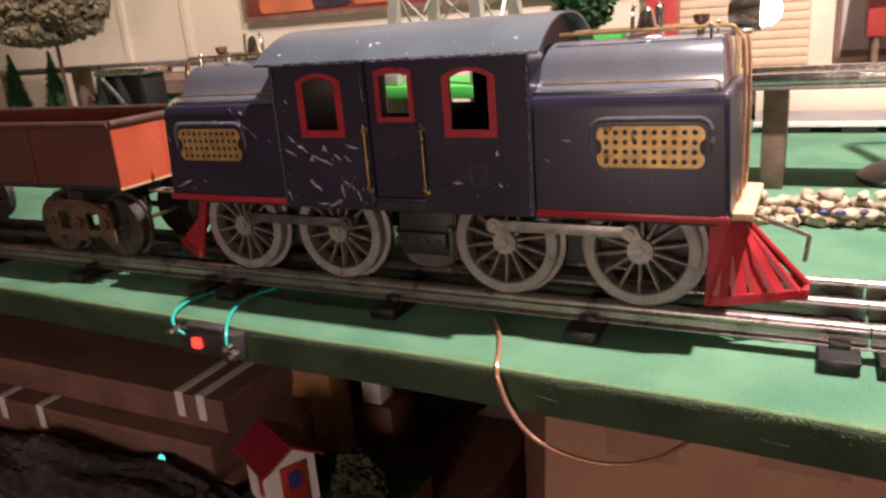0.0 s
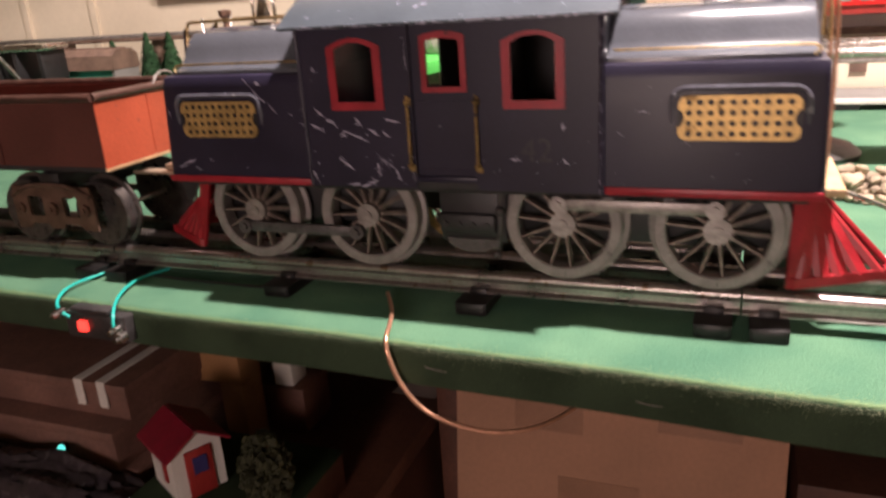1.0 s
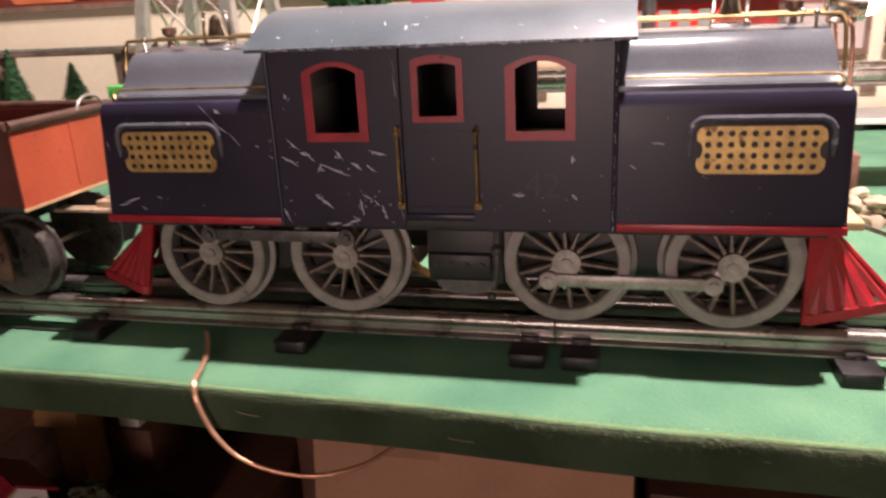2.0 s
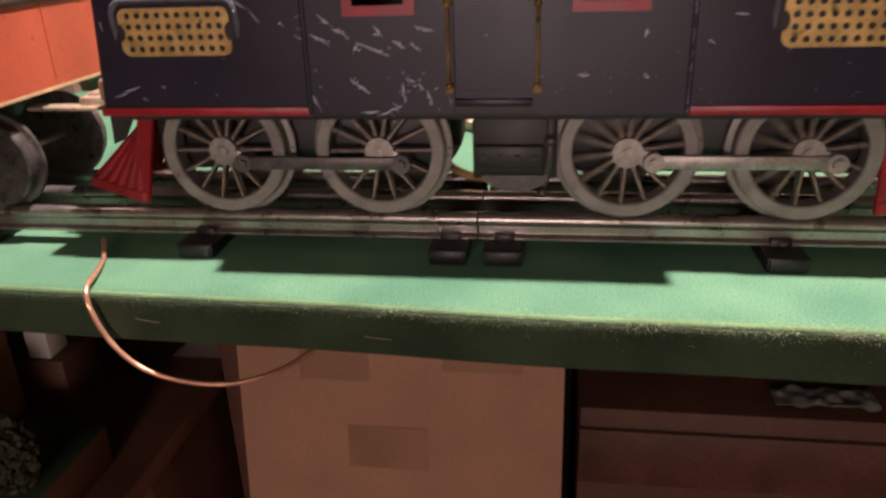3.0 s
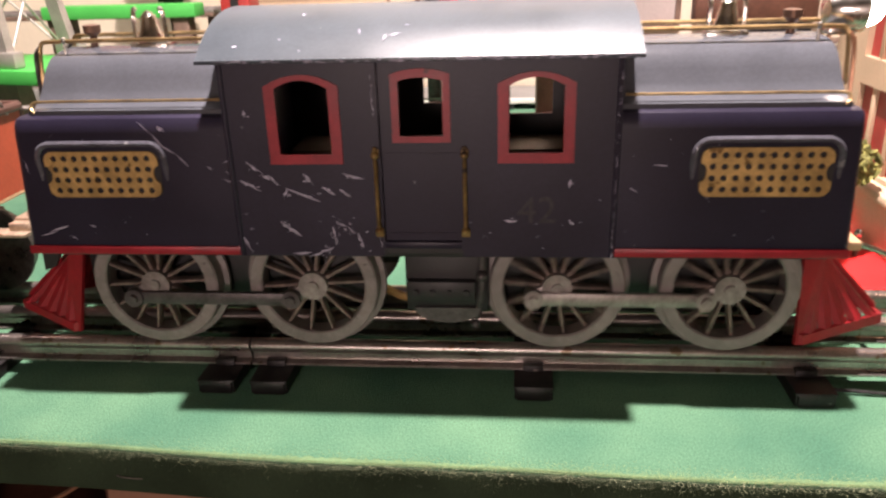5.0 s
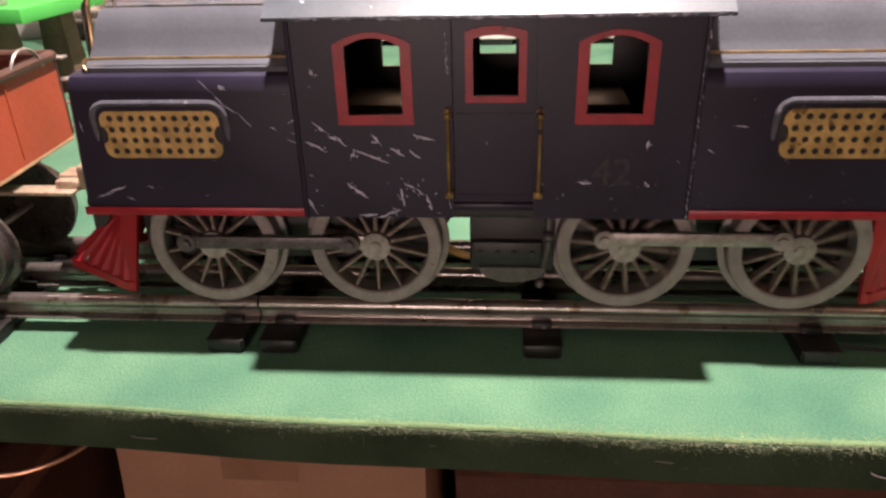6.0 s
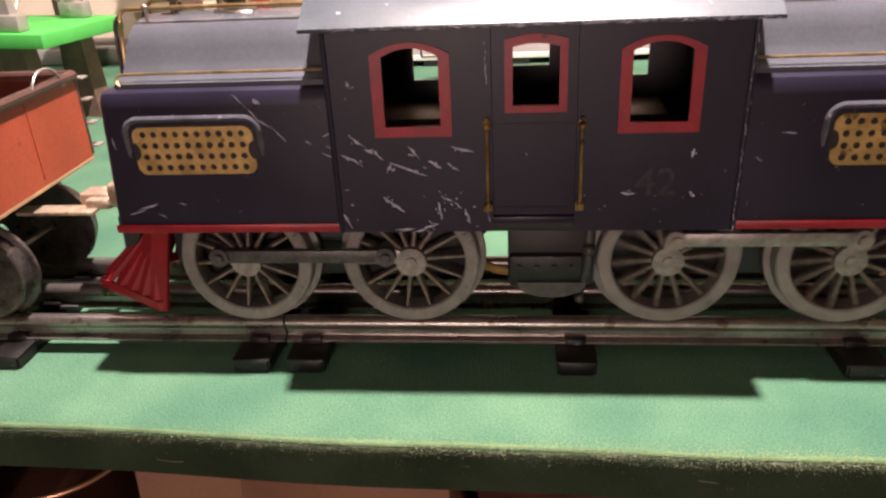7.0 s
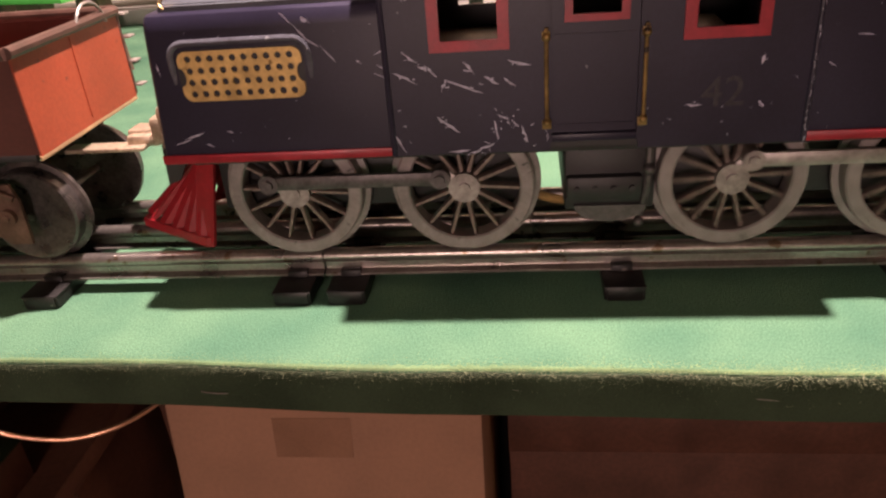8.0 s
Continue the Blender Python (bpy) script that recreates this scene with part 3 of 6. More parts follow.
def build_locomotive():
    loco = thing("toy_locomotive", "dark blue toy electric locomotive with red window frames and scraped enamel", "toy locomotive")
    # hoods
    for s in (-1, 1):
        end = 0.1595 if s > 0 else 0.1610
        x0, x1 = sorted((s * 0.0700, s * end))
        bm = prism(B(), both(HOOD_HALF), x0, x1)
        ends = [e for e in bm.edges if all(abs(v.co.x - s * end) < 1e-6 for v in e.verts)]
        bmesh.ops.bevel(bm, geom=ends, offset=0.0025, segments=3, affect="EDGES", profile=0.5)
        for v in bm.verts:
            if abs(v.co.x) > 0.15:
                v.co.x += (-0.0040 if s < 0 else 0.0020) * max(0.0, (0.1150 - v.co.z) / 0.0528)
        part("hood", bm, BLUE, loco, "dark blue hood, scratched")
        x0, x1 = sorted((s * 0.0700, s * 0.1560))
        bm = prism(B(), both(UPPER_HALF), x0, x1)
        for v in bm.verts:
            if abs(v.co.x - s * 0.1560) < 1e-6:
                v.co.x -= s * (v.co.z - 0.1186) * 0.12
        ends = [e for e in bm.edges if all(abs(abs(v.co.x) - 0.1545) < 0.003 for v in e.verts)]
        bmesh.ops.bevel(bm, geom=ends, offset=0.0012, segments=2, affect="EDGES", profile=0.5)
        part("hood_top", bm, HOOD, loco, "glossy blue-grey curved hood top")
        for side in (-1, 1):
            xa, xb = sorted((s * 0.0735, 0.1612 if s > 0 else -0.1652))
            part("red_stripe", box(B(), xa, xb, side * 0.0394 - 0.0005, side * 0.0394 + 0.0005, 0.0620, 0.0656, 0.0004), RED, loco, "thin red line along the sill")
            grille(loco, *sorted((s * 0.1035, s * 0.1502)), side)
            gl = B()
            z = 0.1236
            tube(gl, [(s * 0.0760, side * 0.0322, z), (s * 0.150, side * 0.0322, z), (s * 0.1545, side * 0.0322, z - 0.0003), (s * 0.1550, side * 0.0335, z - 0.0026), (s * 0.1530, side * 0.0345, z - 0.0042)], 0.00055, 8)
            part("side_handrail", gl, GOLD, loco, "thin brass handrail wire")
            tp = B()
            tube(tp, [(s * 0.079, side * 0.0125, 0.1445), (s * 0.1545, side * 0.0125, 0.1445), (s * 0.1580, side * 0.0125, 0.1440), (s * 0.1590, side * 0.0130, 0.1400), (s * 0.1595, side * 0.0150, 0.1230)], 0.00085, 8)
            part("top_handrail", tp, GOLD, loco)
            for x in (0.148,):
                post = B()
                rod(post, (s * x, side * 0.0125, 0.1380), (s * x, side * 0.0125, 0.1446), 0.0007, 8)
                ball(post, (s * x, side * 0.0125, 0.1447), 0.0014, 2)
                part("stanchion", post, NICKEL, loco)
    # cab walls
    door = (-0.0152, 0.0158)
    for side in (-1, 1):
        y = side * 0.0428
        t = 0.0010
        # Far walls go black in place of the cab's inner shade.
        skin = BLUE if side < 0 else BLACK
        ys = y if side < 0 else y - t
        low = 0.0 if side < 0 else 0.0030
        w1 = arched(-0.0527, -0.0328, 0.1046 - low, 0.1292, 0.0030)
        w3 = arched(0.0333, 0.0531, 0.1046 - low, 0.1292, 0.0030)
        outer = [(-0.0728, 0.0632), (door[0], 0.0632), (door[0], 0.1390), (-0.0728, 0.1390)]
        part("cab_side", plate(B(), outer, [w1[::-1]], ys, t), skin, loco, "dark blue cab side with white scrapes" if side < 0 else "far cab wall, blackened for the interior shade")
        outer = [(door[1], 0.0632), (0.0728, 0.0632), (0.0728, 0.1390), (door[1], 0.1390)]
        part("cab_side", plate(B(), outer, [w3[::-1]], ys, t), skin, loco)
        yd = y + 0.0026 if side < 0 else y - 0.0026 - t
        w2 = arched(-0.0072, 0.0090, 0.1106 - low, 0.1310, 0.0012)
        part("cab_door", plate(B(), rect(door[0] - 0.001, door[1] + 0.001, 0.0690, 0.1390), [w2[::-1]], yd, t), skin, loco, "recessed dark blue cab door" if side < 0 else "far cab door, blackened for the interior shade")
        jam = B()
        for xd in door:
            box(jam, xd - 0.0005, xd + 0.0005, min(y, y - side * 0.0030), max(y, y - side * 0.0030), 0.066, 0.139)
        box(jam, door[0], door[1], min(y - side * 0.0002, y - side * 0.009), max(y - side * 0.0002, y - side * 0.009), 0.0662, 0.0690, 0.0004)
        box(jam, door[0] + 0.002, door[1] - 0.002, min(y - side * 0.0022, y - side * 0.0032), max(y - side * 0.0022, y - side * 0.0032), 0.0715, 0.0722)
        box(jam, door[0] + 0.002, door[1] - 0.002, min(y - side * 0.0022, y - side * 0.0032), max(y - side * 0.0022, y - side * 0.0032), 0.1035, 0.1042)
        part("door_frame", jam, BLUE, loco)
        for hole, fr in ((w1, arched(-0.0567, -0.0288, 0.1008 - low, 0.1300, 0.0042)), (w3, arched(0.0293, 0.0571, 0.1008 - low, 0.1300, 0.0042))):
            part("window_frame", plate(B(), fr, [hole[::-1]], y - 0.0007 if side < 0 else y, 0.0007), RED, loco, "red enamelled window frame")
        yf = yd - 0.0007 if side < 0 else yd + t
        part("window_frame", plate(B(), arched(-0.0100, 0.0118, 0.1082 - low, 0.1334, 0.0020), [w2[::-1]], yf, 0.0007), RED, loco, "red enamelled window frame")
        for xd in (-0.0164, 0.0170):
            hr = B()
            rod(hr, (xd, y + side * 0.0022, 0.0735), (xd, y + side * 0.0022, 0.1075), 0.0007, 8)
            for z in (0.0745, 0.1045):
                rod(hr, (xd, y, z), (xd, y + side * 0.0026, z), 0.0011, 8)
                ball(hr, (xd, y + side * 0.0024, z), 0.0015, 2)
            box(hr, xd - 0.0016, xd + 0.0016, min(y, y + side * 0.0008), max(y, y + side * 0.0008), 0.0715, 0.0748, 0.0003)
            box(hr, xd - 0.0014, xd + 0.0014, min(y, y + side * 0.0008), max(y, y + side * 0.0008), 0.1030, 0.1062, 0.0003)
            part("grab_rail", hr, OLD_BRASS, loco, "brass grab rail beside the door")
    for s in (-1, 1):
        x = s * 0.0722
        part("cab_end", box(B(), x - 0.0006, x + 0.0006, -0.0418, 0.0418, 0.0636, 0.1392), BLUE, loco)
        part("cab_corner", rod(B(), (s * 0.0726, -0.0427, 0.0634), (s * 0.0726, -0.0427, 0.139), 0.0011, 10), BLUE, loco)
    # black cab floor and an added motor box, set below the window sills
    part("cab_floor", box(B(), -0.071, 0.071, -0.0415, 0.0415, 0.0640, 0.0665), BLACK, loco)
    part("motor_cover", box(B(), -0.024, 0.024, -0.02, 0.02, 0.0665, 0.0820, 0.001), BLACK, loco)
    # brownish tinplate ledges along the far wall, under its windows
    for xa, xb in ((-0.0660, -0.0260), (0.0250, 0.0580)):
        part("inner_ledge", box(B(), xa, xb, 0.0110, 0.0400, 0.0665, 0.0922, 0.0006), LEDGE_TIN, loco, "brown tinplate ledge inside the cab")
    # roof: arched sheet with turned-up eaves
    bm = B()
    arc = []
    for k in range(17):
        u = -1 + 2 * k / 16
        arc.append((0.0472 * u, 0.1398 + 0.0158 * (1 - abs(u) ** 2.3)))
    under = [(y * 0.985, z - 0.0010) for y, z in reversed(arc)]
    prism(bm, arc + under, -0.0797, 0.0797)
    part("roof", bm, ROOF, loco, "arched blue-grey roof with chipped edges")
    for side in (-1, 1):
        part("roof_lip", box(B(), -0.0797, 0.0797, side * 0.0470 - 0.0005, side * 0.0470 + 0.0005, 0.1388, 0.1402, 0.0002), ROOF, loco)
    for s in (-1, 1):
        inner = [(y, z) for y, z in arc if abs(y) < 0.043]
        low = [(inner[-1][0], 0.1385), (inner[0][0], 0.1385)]
        part("gable", prism(B(), [(y, z - 0.0012) for y, z in inner] + low, *sorted((s * 0.0716, s * 0.0728))), BLUE, loco)
    # end faces, step plates, headlamp, hook
    for s in (-1, 1):
        for yy in (-0.0125, 0.0125):
            bm = B()
            tube(bm, [(s * 0.1590, yy, 0.142), (s * 0.1625, yy, 0.138), (s * 0.1635, yy, 0.072), (s * 0.1620, yy, 0.066)], 0.00085, 8)
            part("end_handrail", bm, COPPER if s > 0 else ROD_DARK, loco, "upright brass end handrail" if s > 0 else "blackened upright end handrail")
        part("end_step", box(B(), *sorted((s * 0.1560, s * 0.1700)), -0.030, 0.030, 0.0612, 0.0650, 0.0008), WOOD_PALE if s > 0 else BLACK, loco, "pale worn end step plate" if s > 0 else "black end step plate")
        pilot(loco, s)
    bm = B()
    lathe(bm, [(0.0001, -0.009), (0.0055, -0.008), (0.0078, -0.004), (0.0085, 0.004), (0.0088, 0.0055), (0.0074, 0.0056)], 24)
    part("headlamp_case", bm, NICKEL, loco, "nickel headlamp case", pose(0.1620, 0, 0.1492, 0, 90, 0))
    part("headlamp_bracket", box(B(), 0.155, 0.165, -0.004, 0.004, 0.1400, 0.1430, 0.0006), NICKEL, loco)
    part("headlamp_bulb", ball(B(), (0.1690, 0, 0.1492), 0.0066, 3), LAMP_GLOW, loco, "lit warm headlamp bulb")
    hook = B()
    tube(hook, [(0.166, -0.010, 0.0600), (0.1745, -0.0150, 0.0590), (0.1745, -0.0150, 0.0588), (0.1925, -0.0160, 0.0520), (0.1925, -0.0160, 0.0518), (0.1912, -0.0160, 0.0400)], 0.0011, 8)
    part("front_hook", hook, NICKEL, loco, "bent steel coupling hook")
    for s, x in ((1, 0.1175), (-1, -0.1165)):
        bell = B()
        lathe(bell, [(0.0052, 0), (0.0046, 0.0015), (0.0036, 0.0055), (0.0030, 0.0088), (0.0012, 0.0105), (0.0002, 0.0110)], 20, (x, 0, 0.1440))
        part("bell", bell, POLISHED, loco, "polished nickel bell")
        yoke = B()
        tube(yoke, [(x - 0.0066, 0, 0.1395), (x - 0.0066, 0, 0.1545), (x - 0.0050, 0, 0.1560)], 0.0010, 8)
        tube(yoke, [(x + 0.0066, 0, 0.1395), (x + 0.0066, 0, 0.1545), (x + 0.0050, 0, 0.1560)], 0.0010, 8)
        box(yoke, x - 0.008, x + 0.008, -0.004, 0.004, 0.1395, 0.1422, 0.0006)
        part("bell_yoke", yoke, NICKEL, loco)
    for x in (-0.1420, 0.1420):
        wh = B()
        lathe(wh, [(0.0030, 0), (0.0016, 0.001), (0.0014, 0.005), (0.0034, 0.0066), (0.0036, 0.0095), (0.0010, 0.0100)], 16, (x, 0, 0.1400))
        part("whistle", wh, TRUCK, loco, "small bronze whistle")
    # chips and scrapes in the enamel of the near side
    rng = random.Random(11)
    chips = B()

    def scrape(x, z, l, a, w, y):
        ca, sa = math.cos(radians(a)), math.sin(radians(a))
        ups, downs = [], []
        for k in range(6):
            u = k / 5 - 0.5
            ww = w * (0.25 + rng.random()) * (1.1 - abs(u) * 1.9)
            cx, cz = x + u * l * ca + rng.uniform(-1, 1) * w * 0.4, z + u * l * sa + rng.uniform(-1, 1) * w * 0.5
            ups.append(chips.verts.new((cx - sa * ww, y, cz + ca * ww)))
            downs.append(chips.verts.new((cx + sa * ww, y, cz - ca * ww)))
        for k in range(5):
            chips.faces.new((downs[k], downs[k + 1], ups[k + 1], ups[k]))

    for x, z, l, a in ((-0.0641, 0.0995, 0.0064, -40), (-0.0598, 0.0958, 0.0042, -27), (-0.0566, 0.0944, 0.0050, -44), (-0.0662, 0.0924, 0.0087, -28), (-0.0430, 0.0947, 0.0058, -50), (-0.0526, 0.0892, 0.0041, 62), (-0.0458, 0.0886, 0.0134, -22), (-0.0356, 0.0902, 0.0052, -33), (-0.0290, 0.0891, 0.0044, -43), (-0.0255, 0.0958, 0.0072, -18), (-0.0543, 0.0764, 0.0039, -37), (-0.0506, 0.0737, 0.0067, -40), (-0.0318, 0.0766, 0.0048, -31), (-0.0276, 0.0740, 0.0032, -46), (-0.0345, 0.0718, 0.0068, -81), (-0.0244, 0.0700, 0.0063, -70), (-0.0382, 0.0657, 0.0054, 17), (-0.0420, 0.0640, 0.0072, 21), (-0.0483, 0.0642, 0.0070, 3), (0.0340, 0.0780, 0.0048, -1), (-0.0649, 0.1200, 0.0029, -70), (-0.0701, 0.0682, 0.0076, -64), (0.0560, 0.0930, 0.0030, 84), (0.0570, 0.0775, 0.0026, -40)):
        scrape(x, z, l * 1.1, a, 0.00062, -0.0430)
        for _ in range(2):
            scrape(x + rng.gauss(0, l * 0.3), z + rng.gauss(0, 0.0007), rng.uniform(0.0006, 0.0016), a + rng.gauss(0, 40), rng.uniform(0.0002, 0.0005), -0.04305)
    for x, z, l, a in ((-0.1066, 0.1141, 0.0073, -45), (-0.1024, 0.1091, 0.0069, -54), (-0.0990, 0.1060, 0.0055, -34), (-0.0936, 0.1016, 0.0072, -52), (-0.1004, 0.1139, 0.0034, -40), (-0.1550, 0.0708, 0.0070, 16), (-0.1503, 0.0730, 0.0083, 16), (-0.0829, 0.0980, 0.0024, -33), (-0.0750, 0.1011, 0.0046, 18), (-0.1360, 0.0742, 0.0028, -15), (-0.0748, 0.0958, 0.0039, -27), (-0.0759, 0.0928, 0.0046, -28), (-0.1584, 0.0989, 0.0045, -81), (-0.1448, 0.0690, 0.0036, -28), (0.0890, 0.0985, 0.005, -8), (0.0800, 0.0890, 0.003, -30)):
        scrape(x, z, l * 1.1, a, 0.00034 if z < 0.113 or x < -0.104 else 0.0009, -0.0391)
    for _ in range(16):
        scrape(rng.gauss(-0.036, 0.014), rng.gauss(0.073, 0.006), rng.uniform(0.0006, 0.0018), rng.gauss(-25, 40), rng.uniform(0.00012, 0.0003), -0.0430)
    for _ in range(9):
        scrape(rng.uniform(0.018, 0.071), rng.uniform(0.065, 0.090), rng.uniform(0.0005, 0.0014), rng.uniform(-60, 60), rng.uniform(0.0001, 0.00022), -0.0430)
    for _ in range(22):
        scrape(rng.choice((-1, 1)) * rng.uniform(0.075, 0.155), rng.uniform(0.068, 0.112), rng.uniform(0.0005, 0.0016), rng.uniform(-70, 70), rng.uniform(0.00008, 0.0002), -0.0391)
    for z in [0.064 + 0.0013 * k for k in range(56)]:
        for x in (0.0727, -0.0162):
            if rng.random() < 0.5:
                scrape(x + rng.uniform(-0.0006, 0.0003), z, rng.uniform(0.001, 0.0025), 90 + rng.uniform(-8, 8), rng.uniform(0.0001, 0.0003), -0.0441 if x > 0 else -0.0430)
    # rubbed roof: flecks along the eave and short scrapes on the slope
    def roof_z(y):
        return 0.1399 + 0.0158 * (1 - abs(y / 0.0472) ** 2.3)

    for _ in range(90):
        x = rng.uniform(-0.078, 0.078)
        scrape(x, 0.1395 + rng.uniform(-0.0004, 0.0005), rng.uniform(0.0008, 0.0050), rng.uniform(-4, 4), rng.uniform(0.0001, 0.0004), -0.0477)
    for _ in range(12):
        x, y = rng.uniform(-0.078, 0.078), -0.0470 + abs(rng.gauss(0, 0.012))
        l, a, wd = rng.uniform(0.0008, 0.0050), rng.uniform(0, 6.283), rng.uniform(0.00015, 0.0005)
        dx, dy = math.cos(a) * l / 2, math.sin(a) * l / 2
        quad = ((x - dx, y - dy), (x + wd, y - wd), (x + dx, y + dy), (x - wd, y + wd))
        chips.faces.new([chips.verts.new((qx, max(qy, -0.0470), roof_z(max(qy, -0.0470)) + 0.00025)) for qx, qy in quad])
    tagged(part("chipped_paint", chips, CHIP, loco, "pale scrapes and chips in the enamel"), kind="stuff")
    # faded gilt number
    cu = bpy.data.curves.new("number", "FONT")
    cu.body, cu.size, cu.extrude, cu.align_x = "42", 0.0150, 0.00005, "CENTER"
    tx = new("faded_number", cu)
    dg = bpy.context.evaluated_depsgraph_get()
    me = bpy.data.meshes.new_from_object(tx.evaluated_get(dg))
    bpy.data.objects.remove(tx)
    me.materials.clear()
    me.materials.append(material("faded_gilt", (0.031, 0.026, 0.034), 0.5, vary=0.4, scale=300))
    num = new("faded_number", me)
    num.parent = loco
    num.matrix_basis = pose(0.0440, -0.0429, 0.0772, 90, 0, 0)
    tagged(num, "almost rubbed-off gilt number 42")
    # under-frame
    fr = B()
    for side in (-1, 1):
        box(fr, -0.152, -0.020, side * 0.0200 - 0.001, side * 0.0200 + 0.001, 0.034, 0.062, 0.0006)
        box(fr, 0.024, 0.152, side * 0.0200 - 0.001, side * 0.0200 + 0.001, 0.034, 0.062, 0.0006)
    box(fr, -0.156, 0.156, -0.0340, 0.0340, 0.0590, 0.0650, 0.0008)
    part("truck_frame", fr, BLACK, loco, "black truck frames between the wheels")
    col = B()
    box(col, -0.0095, 0.0250, -0.0300, 0.0290, 0.0330, 0.0620, 0.0010)
    box(col, -0.0090, 0.0200, -0.0335, 0.0330, 0.0385, 0.0480, 0.0012)
    for k in range(4):
        rod(col, (-0.0050 + 0.0070 * k, -0.0346, 0.0432), (-0.0050 + 0.0070 * k, -0.0325, 0.0432), 0.0012, 10)
    part("reverse_unit", col, BLACK, loco, "dark riveted reversing unit under the cab")
    pan = B()
    prism_pts = [(0.0080 + 0.0140 * math.cos(radians(180 + 22.5 * k)), 0.0350 + 0.0070 * math.sin(radians(180 + 22.5 * k))) for k in range(9)]
    plate(pan, prism_pts, [], -0.0312, 0.0012)
    part("brush_plate", pan, ROD_DARK, loco)
    bracket = B()
    tube(bracket, [(0.0225, -0.0300, 0.060), (0.0225, -0.0305, 0.047), (0.0215, -0.0300, 0.038), (0.0200, -0.0285, 0.030)], 0.0016, 8)
    ball(bracket, (0.0225, -0.0318, 0.0500), 0.0026, 2)
    ball(bracket, (0.0195, -0.0295, 0.0270), 0.0022, 2)
    part("brake_bracket", bracket, ROD_DARK, loco)
    shoe = B()
    tube(shoe, [(-0.028, 0.0, 0.040), (-0.026, 0.0, 0.030), (-0.012, 0.0, 0.0235), (0.012, 0.0, 0.0235), (0.026, 0.0, 0.030), (0.028, 0.0, 0.04)], 0.0020, 8)
    part("pickup_shoe", shoe, BRASS, loco)
    for x in WHEELS:
        part("axle", rod(B(), (x, -0.0280, AXLE_Z), (x, 0.0280, AXLE_Z), 0.0020, 10), STEEL, loco)
    # rear drawbar
    db = B()
    box(db, -0.190, -0.155, -0.0045, 0.0045, 0.0605, 0.0620, 0.0004)
    box(db, -0.197, -0.186, -0.0075, 0.0075, 0.0590, 0.0635, 0.0012)
    box(db, -0.176, -0.1645, -0.018, 0.004, 0.0610, 0.0790, 0.0026)
    box(db, -0.182, -0.174, -0.014, -0.004, 0.0620, 0.0730, 0.0022)
    box(db, -0.172, -0.1655, -0.026, -0.016, 0.0600, 0.0700, 0.0020)
    part("drawbar", db, PALE_METAL, loco, "pale worn drawbar and coupling tongue")
    tab = B()
    plate(tab, [(-0.1790, 0.0430), (-0.1735, 0.0450), (-0.1680, 0.0545), (-0.1640, 0.0612), (-0.1780, 0.0612)], [], -0.0140, 0.0016)
    part("end_bracket", tab, BLACK, loco, "black bracket under the rear end sill")
    # wheels and rods
    wm, sm, hm = wheel_mesh(), spoke_mesh(), hub_mesh()
    wheels = []
    for i, x in enumerate(WHEELS):
        for side in (-1, 1):
            w = new("driving_wheel", wm)
            w.parent = loco
            tagged(w, "grey cast spoked driving wheel")
            flip = pose(0, 0, 0, 0, 0, 0) if side < 0 else pose(0, 0, 0, 180, 0, 0)
            for k in range(14):
                sp = new("spoke", sm)
                sp.parent = w
                sp.matrix_basis = pose(0, 0, 0, 0, 360 * k / 14, 0)
            hb = new("hub", hm)
            hb.parent = w
            wheels.append((w, i, side, flip))
    rods = []
    for pair, mat, x in ((0, ROD_DARK, WHEELS[0]), (1, STEEL, WHEELS[2])):
        length = WHEELS[2 * pair + 1] - WHEELS[2 * pair]
        for side in (-1, 1):
            r_ = part("coupling_rod", coupling_rod(length, mat), mat, loco, "dark oiled coupling rod" if pair == 0 else "bright steel coupling rod")
            rods.append((r_, pair, side))
    return loco, wheels, rods


# ---- the gondola car ----
CAR_WHEELS = (-0.0205, -0.0790, -0.2410, -0.2990)


